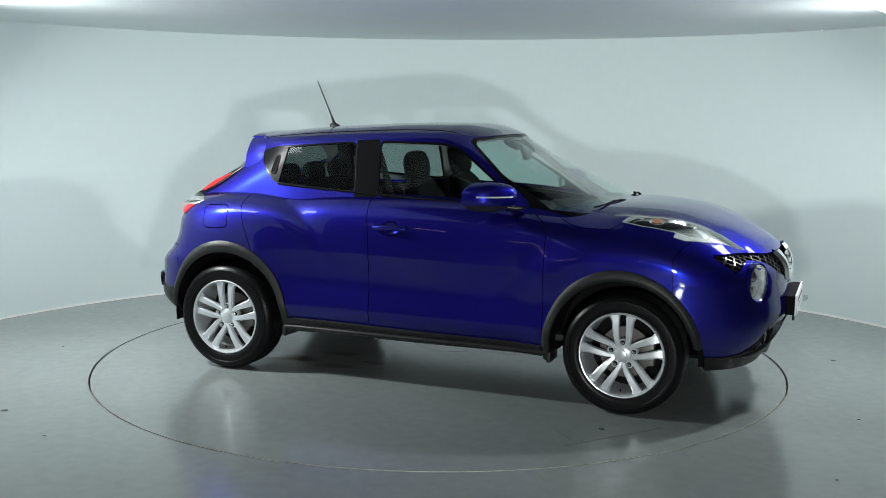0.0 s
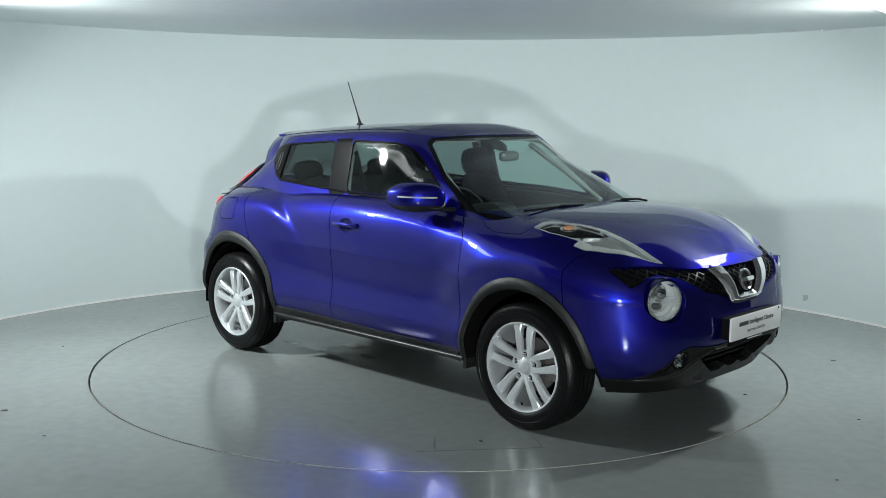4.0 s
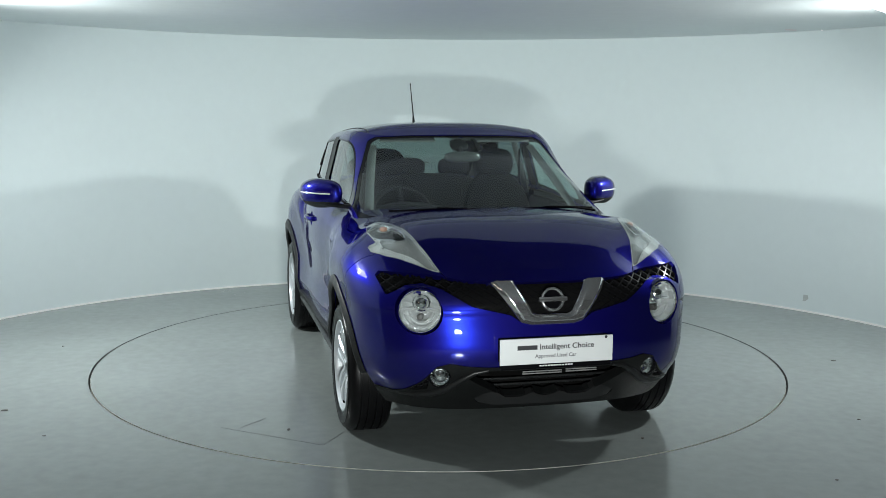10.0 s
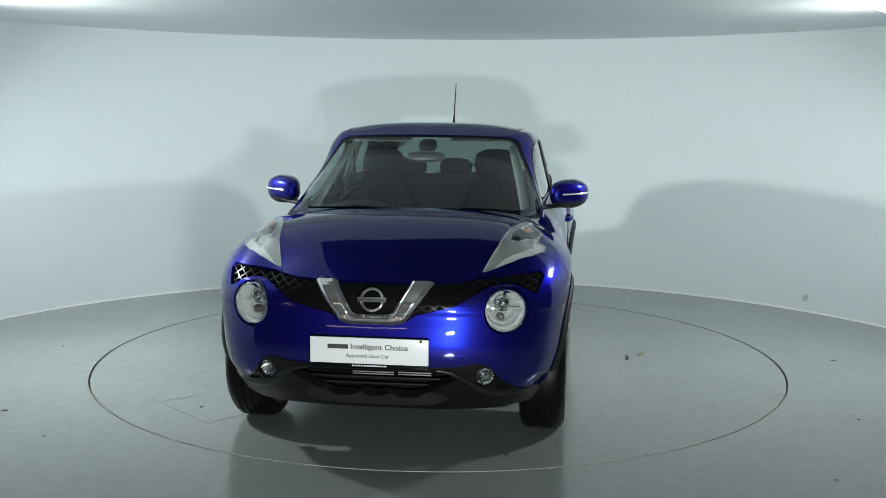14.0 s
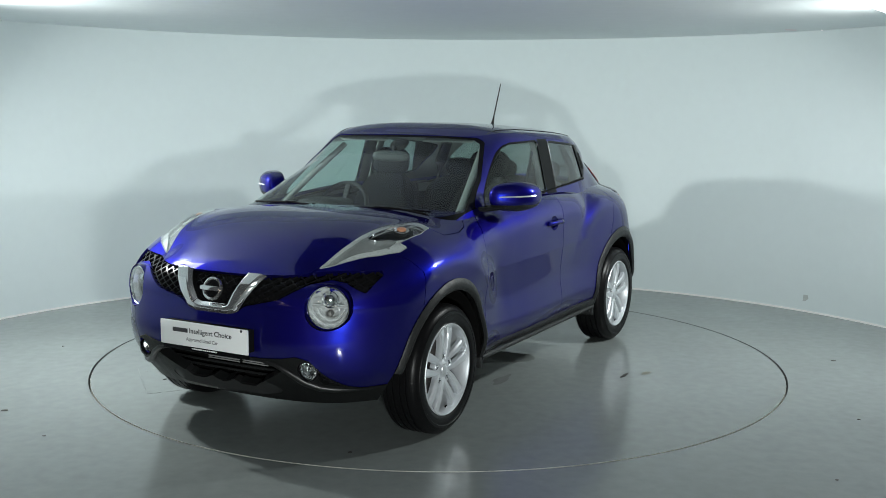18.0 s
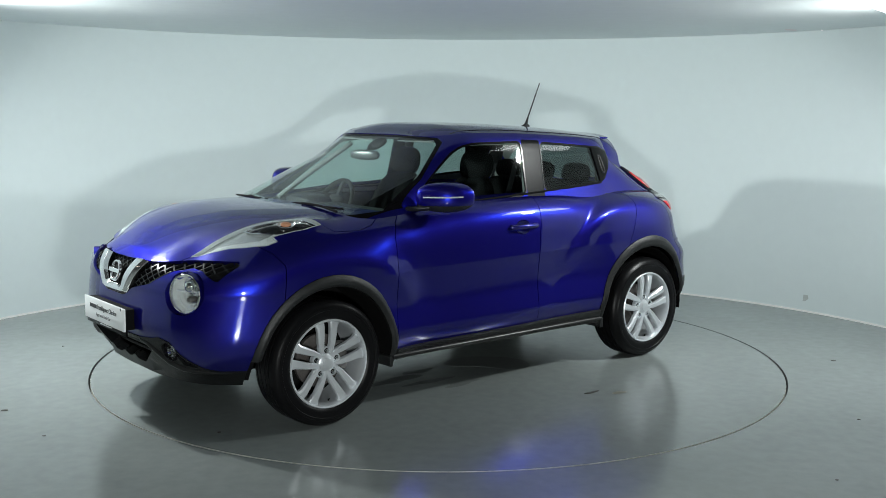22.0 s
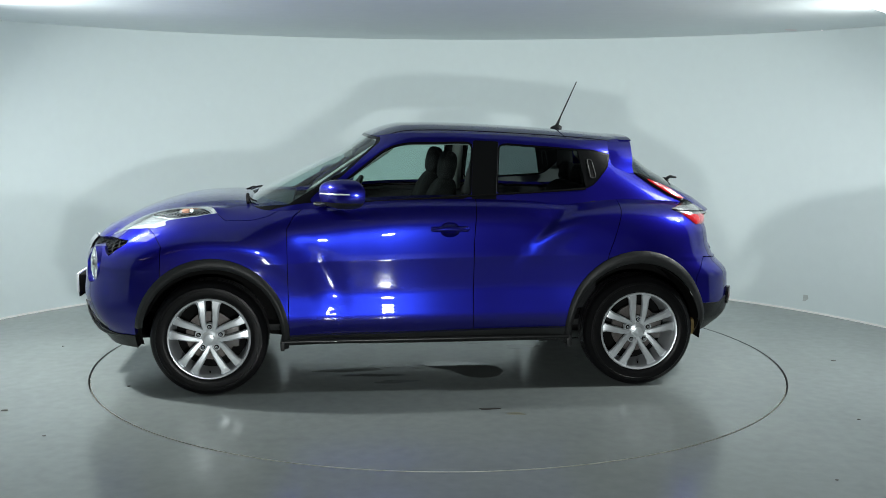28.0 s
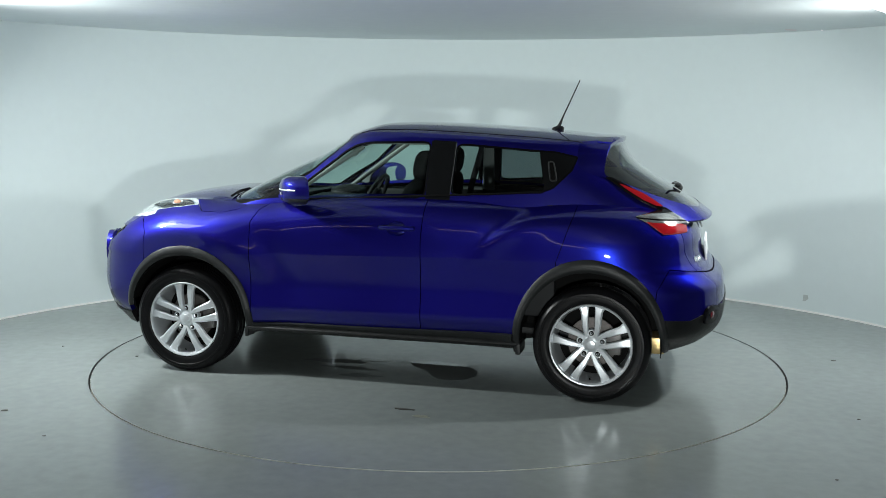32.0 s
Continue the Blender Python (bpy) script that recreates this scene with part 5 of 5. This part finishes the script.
# side fins: the rear pillars run on to a sharp trailing edge beside the rear window
FIN_X = smooth_curve([1.26, 1.30, 1.36, 1.42, 1.452], [-1.290, -1.284, -1.288, -1.295, -1.302])
FIN_Y = smooth_curve([1.26, 1.28, 1.35, 1.39, 1.425, 1.452], [0.576, 0.566, 0.538, 0.505, 0.470, 0.425])
for sg in (1, -1):
    bm = bmesh.new()
    outer, inner = [], []
    for z in np.linspace(1.262, 1.452, 16):
        x1, y1 = float(FIN_X(z)), float(FIN_Y(z))
        q0, _ = nearest(CAB, 0, 2, -1.13, min(z, 1.45), lambda v: sg * v[:, 1] > 0.25)
        q0 = Vector((-1.13, q0.y, z))
        q1 = Vector((x1, sg * y1, z))
        up = min(1.0, max(0.0, (z - 1.275) / 0.12))
        line_ = [q0.lerp(q1, t) + Vector((0, sg * (0.008 * up * math.sin(math.pi * t) + 0.006 * up - 0.005), 0)) for t in np.linspace(0, 1, 8)]
        outer.append([bm.verts.new(p) for p in line_])
        inner.append([bm.verts.new(p - Vector((-0.004, sg * (0.014 + 0.03 * (1 - t)), 0))) for p, t in zip(line_, np.linspace(0, 1, 8))])
    for a in range(15):
        for b in range(7):
            bm.faces.new((outer[a][b], outer[a][b + 1], outer[a + 1][b + 1], outer[a + 1][b]))
            bm.faces.new((inner[a][b], inner[a + 1][b], inner[a + 1][b + 1], inner[a][b + 1]))
        bm.faces.new((outer[a][-1], inner[a][-1], inner[a + 1][-1], outer[a + 1][-1]))
    part("rear_pillar_fin", bm, PAINT, car, "blue painted fin beside the rear window", smooth=50)
# wipers and scuttle
part("scuttle", prism([(1.09, 0.0), (1.075, 0.3), (1.0, 0.54), (0.88, 0.68), (0.80, 0.70), (0.80, -0.70), (0.88, -0.68), (1.0, -0.54), (1.075, -0.3)], 0.02, "z", 0.004), BLACK, car, "black scuttle panel", pose(0, 0, 1.052))


def screen_at(y, z):
    return nearest(CAB, 1, 2, y, z, lambda v: v[:, 0] > 0.2)


for y0, y1 in ((-0.56, -0.02), (0.02, 0.60)):
    wiper = new("wiper")
    wiper.parent = car
    blade = []
    for t in np.linspace(0, 1, 16):
        q, nn = screen_at(y0 + (y1 - y0) * t, 1.094 + 0.008 * math.sin(math.pi * t))
        blade.append(q + nn * 0.012)
    part("blade", tube(blade, 0.0055, 8), SHELL, wiper, "black wiper blade")
    q0, nn = screen_at(y1, 1.075)
    q1 = blade[7]
    part("arm", tube([q0 + nn * 0.02, (q0 + q1) / 2 + nn * 0.025, q1 + nn * 0.01], [0.010, 0.008, 0.006], 8, flat=0.7), SHELL, wiper, "black wiper arm")
rear_wiper = new("rear_wiper")
rear_wiper.parent = car
q, nn = nearest(CAB, 1, 2, 0.0, 1.17, lambda v: v[:, 0] < -1.1)
part("pivot", lathe([(0.0, 0.028), (0.018, 0.026), (0.026, 0.016), (0.030, 0.0), (0.0, 0.0)], 24, "z"), BLACK, rear_wiper, "black wiper pivot", facing(q, nn))
part("blade", tube([q + nn * 0.022, q + nn * 0.018 + Vector((0.02, 0.14, 0.03)), q + nn * 0.016 + Vector((0.03, 0.28, 0.035))], [0.012, 0.009, 0.006], 8), BLACK, rear_wiper, "black wiper blade")

# model badge on the tailgate, as plain shapes, and the maker's ring
q, nn = nearest(WHOLE, 1, 2, 0.44, 0.80, lambda v: v[:, 0] < -1.3)
for k in range(4):
    q, nn = nearest(WHOLE, 1, 2, 0.52 - 0.036 * k, 0.80, lambda v: v[:, 0] < -1.3)
    part("badge_bar", box(0.026, 0.032, 0.006, 0.002), CHROME, car, "plain chrome badge shape", facing(q + nn * 0.003, nn))
q, nn = nearest(WHOLE, 1, 2, 0.0, 0.98, lambda v: v[:, 0] < -1.3)
part("rear_badge_ring", lathe([(0.042, 0.0), (0.044, 0.010), (0.054, 0.010), (0.056, 0.0)], 40, "z", closed=True), CHROME, car, "round chrome ring emblem", facing(q + nn * 0.004, nn))
part("tailgate_handle", box(0.03, 0.62, 0.06, 0.012), PAINT, car, "blue tailgate trim bar", pose(q.x + 0.004, 0, 0.92))
part("rear_plate", box(0.012, 0.52, 0.111, 0.003), PLATE, car, "white plate board", pose(-1.864, 0, 0.82, 0, 6, 0))
part("exhaust_shield", box(0.10, 0.20, 0.10, 0.02), mat("brass_heat_shield", (0.45, 0.33, 0.15), 0.35, 0.7, grain=0.3, scale=40), car, "crinkled brassy heat shield", pose(-1.62, 0.64, 0.33))

# ---------------------------------------------------------------- the car: cabin inside
def seat(x, y, back=True):
    s = new("front_seat" if back else "rear_seat")
    s.parent = car
    s.matrix_local = pose(x, y, 0)
    bm = blob(0.27, 0.25, 0.09, 3.0)
    part("cushion", bm, CLOTH, s, "charcoal cloth cushion", pose(0.14, 0, 0.60, 0, -6, 0))
    bm = blob(0.085, 0.24, 0.34, 3.2)
    for v in bm.verts:
        v.co.y *= 1 - 0.22 * max(0, v.co.z) / 0.34
        v.co.x += 0.05 * (abs(v.co.y) / 0.24) ** 2
    part("backrest", bm, CLOTH, s, "charcoal cloth backrest", pose(-0.10, 0, 0.90, 0, -16, 0))
    bm = blob(0.055, 0.135, 0.095, 2.8)
    part("headrest", bm, CLOTH, s, "charcoal cloth headrest", pose(-0.185, 0, 1.295, 0, -10, 0))
    for q in (-0.05, 0.05):
        part("headrest_post", tube([(-0.165, q, 1.16), (-0.18, q, 1.25)], 0.006, 8), CHROME, s)
    return s


for y in (0.37, -0.37):
    seat(0.03, y)
bench = new("rear_bench")
bench.parent = car
part("cushion", blob(0.26, 0.60, 0.09, 4.0), CLOTH, bench, "charcoal cloth cushion", pose(-0.62, 0, 0.62))
part("backrest", blob(0.09, 0.60, 0.30, 4.0), CLOTH, bench, "charcoal cloth backrest", pose(-0.98, 0, 0.88, 0, -18, 0))
for y in (-0.34, 0.0, 0.34):
    part("headrest", blob(0.045, 0.12, 0.07, 2.8), CLOTH, bench, "charcoal cloth headrest", pose(-1.09, y, 1.215, 0, -12, 0))
bm = blob(0.27, 0.66, 0.15, 4.5, 40, 24)
for v in bm.verts:
    v.co.z -= 0.05 * max(0, v.co.x) / 0.27
part("dashboard", bm, CABIN, car, "dark grey moulded dashboard", pose(0.72, 0, 0.915))
part("instrument_hood", blob(0.11, 0.18, 0.055, 2.6), CABIN, car, "dark instrument hood", pose(0.62, -0.37, 1.055))
part("tunnel_console", box(0.7, 0.20, 0.22, 0.04), CABIN, car, "", pose(0.25, 0, 0.58))
part("cabin_floor", box(2.5, 1.36, 0.04, 0.01), CABIN, car, "", pose(-0.25, 0, 0.36))
wheel_in = new("steering_wheel")
wheel_in.parent = car
wheel_in.matrix_local = pose(0.43, -0.37, 1.02, 0, 62, 0)
part("grip_ring", lathe([(0.178 + 0.0155 * math.cos(a), 0.0155 * math.sin(a)) for a in np.linspace(0, 2 * math.pi, 14, endpoint=False)], 56, "z", closed=True), CABIN, wheel_in, "black leather rim")
part("boss", blob(0.075, 0.085, 0.035, 2.6), CABIN, wheel_in)
for a in (90, 210, 330):
    part("spoke", box(0.12, 0.035, 0.02, 0.006), CABIN, wheel_in, "", pose(0.115 * math.cos(radians(a + 90)), 0.115 * math.sin(radians(a + 90)), 0, 0, 0, a + 90))
part("column", tube([(0, 0, -0.02), (0, 0, -0.28)], 0.045, 16), CABIN, wheel_in)
rvm = new("interior_mirror")
rvm.parent = car
# the grey puts the pale reflection on the shell into its colour
part("shell", blob(0.022, 0.118, 0.032, 3.0), mat("mirror_shell_with_sheen", (0.075, 0.082, 0.08), 0.3), rvm, "grey mirror shell", pose(0.44, 0.0, 1.362, 0, -8, 12))
part("stalk", tube([(0.42, 0, 1.37), (0.40, 0, 1.42)], 0.012, 10), CABIN, rvm)
part("sensor_cover", blob(0.06, 0.055, 0.022, 2.6), CABIN, rvm, "dark sensor cover", pose(0.345, 0, 1.428, 0, 28, 0))
for sg in (1, -1):
    # door cards, pillar linings, belts
    part("door_card", box(1.35, 0.05, 0.62, 0.03), CABIN, car, "dark grey door card", pose(0.14, sg * 0.70, 0.76))
    part("door_card", box(0.75, 0.05, 0.66, 0.03), CABIN, car, "dark grey door card", pose(-0.66, sg * 0.69, 0.78))
    part("pillar_lining", tube([(0.70, sg * 0.615, 1.07), (0.46, sg * 0.565, 1.24), (0.20, sg * 0.505, 1.415)], 0.026, 12, flat=0.6), LINER, car, "light grey pillar lining")
    part("pillar_lining", tube([(-0.335, sg * 0.665, 1.08), (-0.345, sg * 0.62, 1.28), (-0.355, sg * 0.565, 1.46)], [0.045, 0.040, 0.036], 12, flat=0.4), LINER, car, "light grey pillar lining")
    part("pillar_lining", tube([(-1.13, sg * 0.57, 1.06), (-1.12, sg * 0.53, 1.25), (-1.10, sg * 0.46, 1.40)], [0.08, 0.06, 0.05], 12, flat=0.4), CABIN, car, "dark pillar lining")
    part("seat_belt", tube([(-0.30, sg * 0.60, 1.38), (-0.24, sg * 0.58, 1.15), (-0.18, sg * 0.54, 0.85)], 0.022, 8, flat=0.12), CABIN, car, "dark seat belt")
    part("sun_visor", box(0.14, 0.34, 0.012, 0.005), LINER, car, "light grey sun visor", pose(0.22, sg * 0.30, 1.468, 0, 14, 0))
head = CAB.cut(lambda v: 1.445 - v[:, 2])[0].cut(lambda v: v[:, 0] - 0.24)[0]
panel("headlining", head.moved(-0.032).flipped(), LINER, car, "light grey roof lining")


# ---------------------------------------------------------------- what turns
def motions():
    rows_car, rows_deck = [], []
    for i in range(33):
        a = radians(turn_at(i))
        c, s = math.cos(a), math.sin(a)
        rows_car.append((float(i), pose(c * OFF_X - s * OFF_Y, s * OFF_X + c * OFF_Y, 0, 0, 0, math.degrees(a))))
        rows_deck.append((float(i), pose(0, 0, 0, 0, 0, math.degrees(a))))
    walk(car, rows_car)
    walk(turntable, rows_deck)


motions()
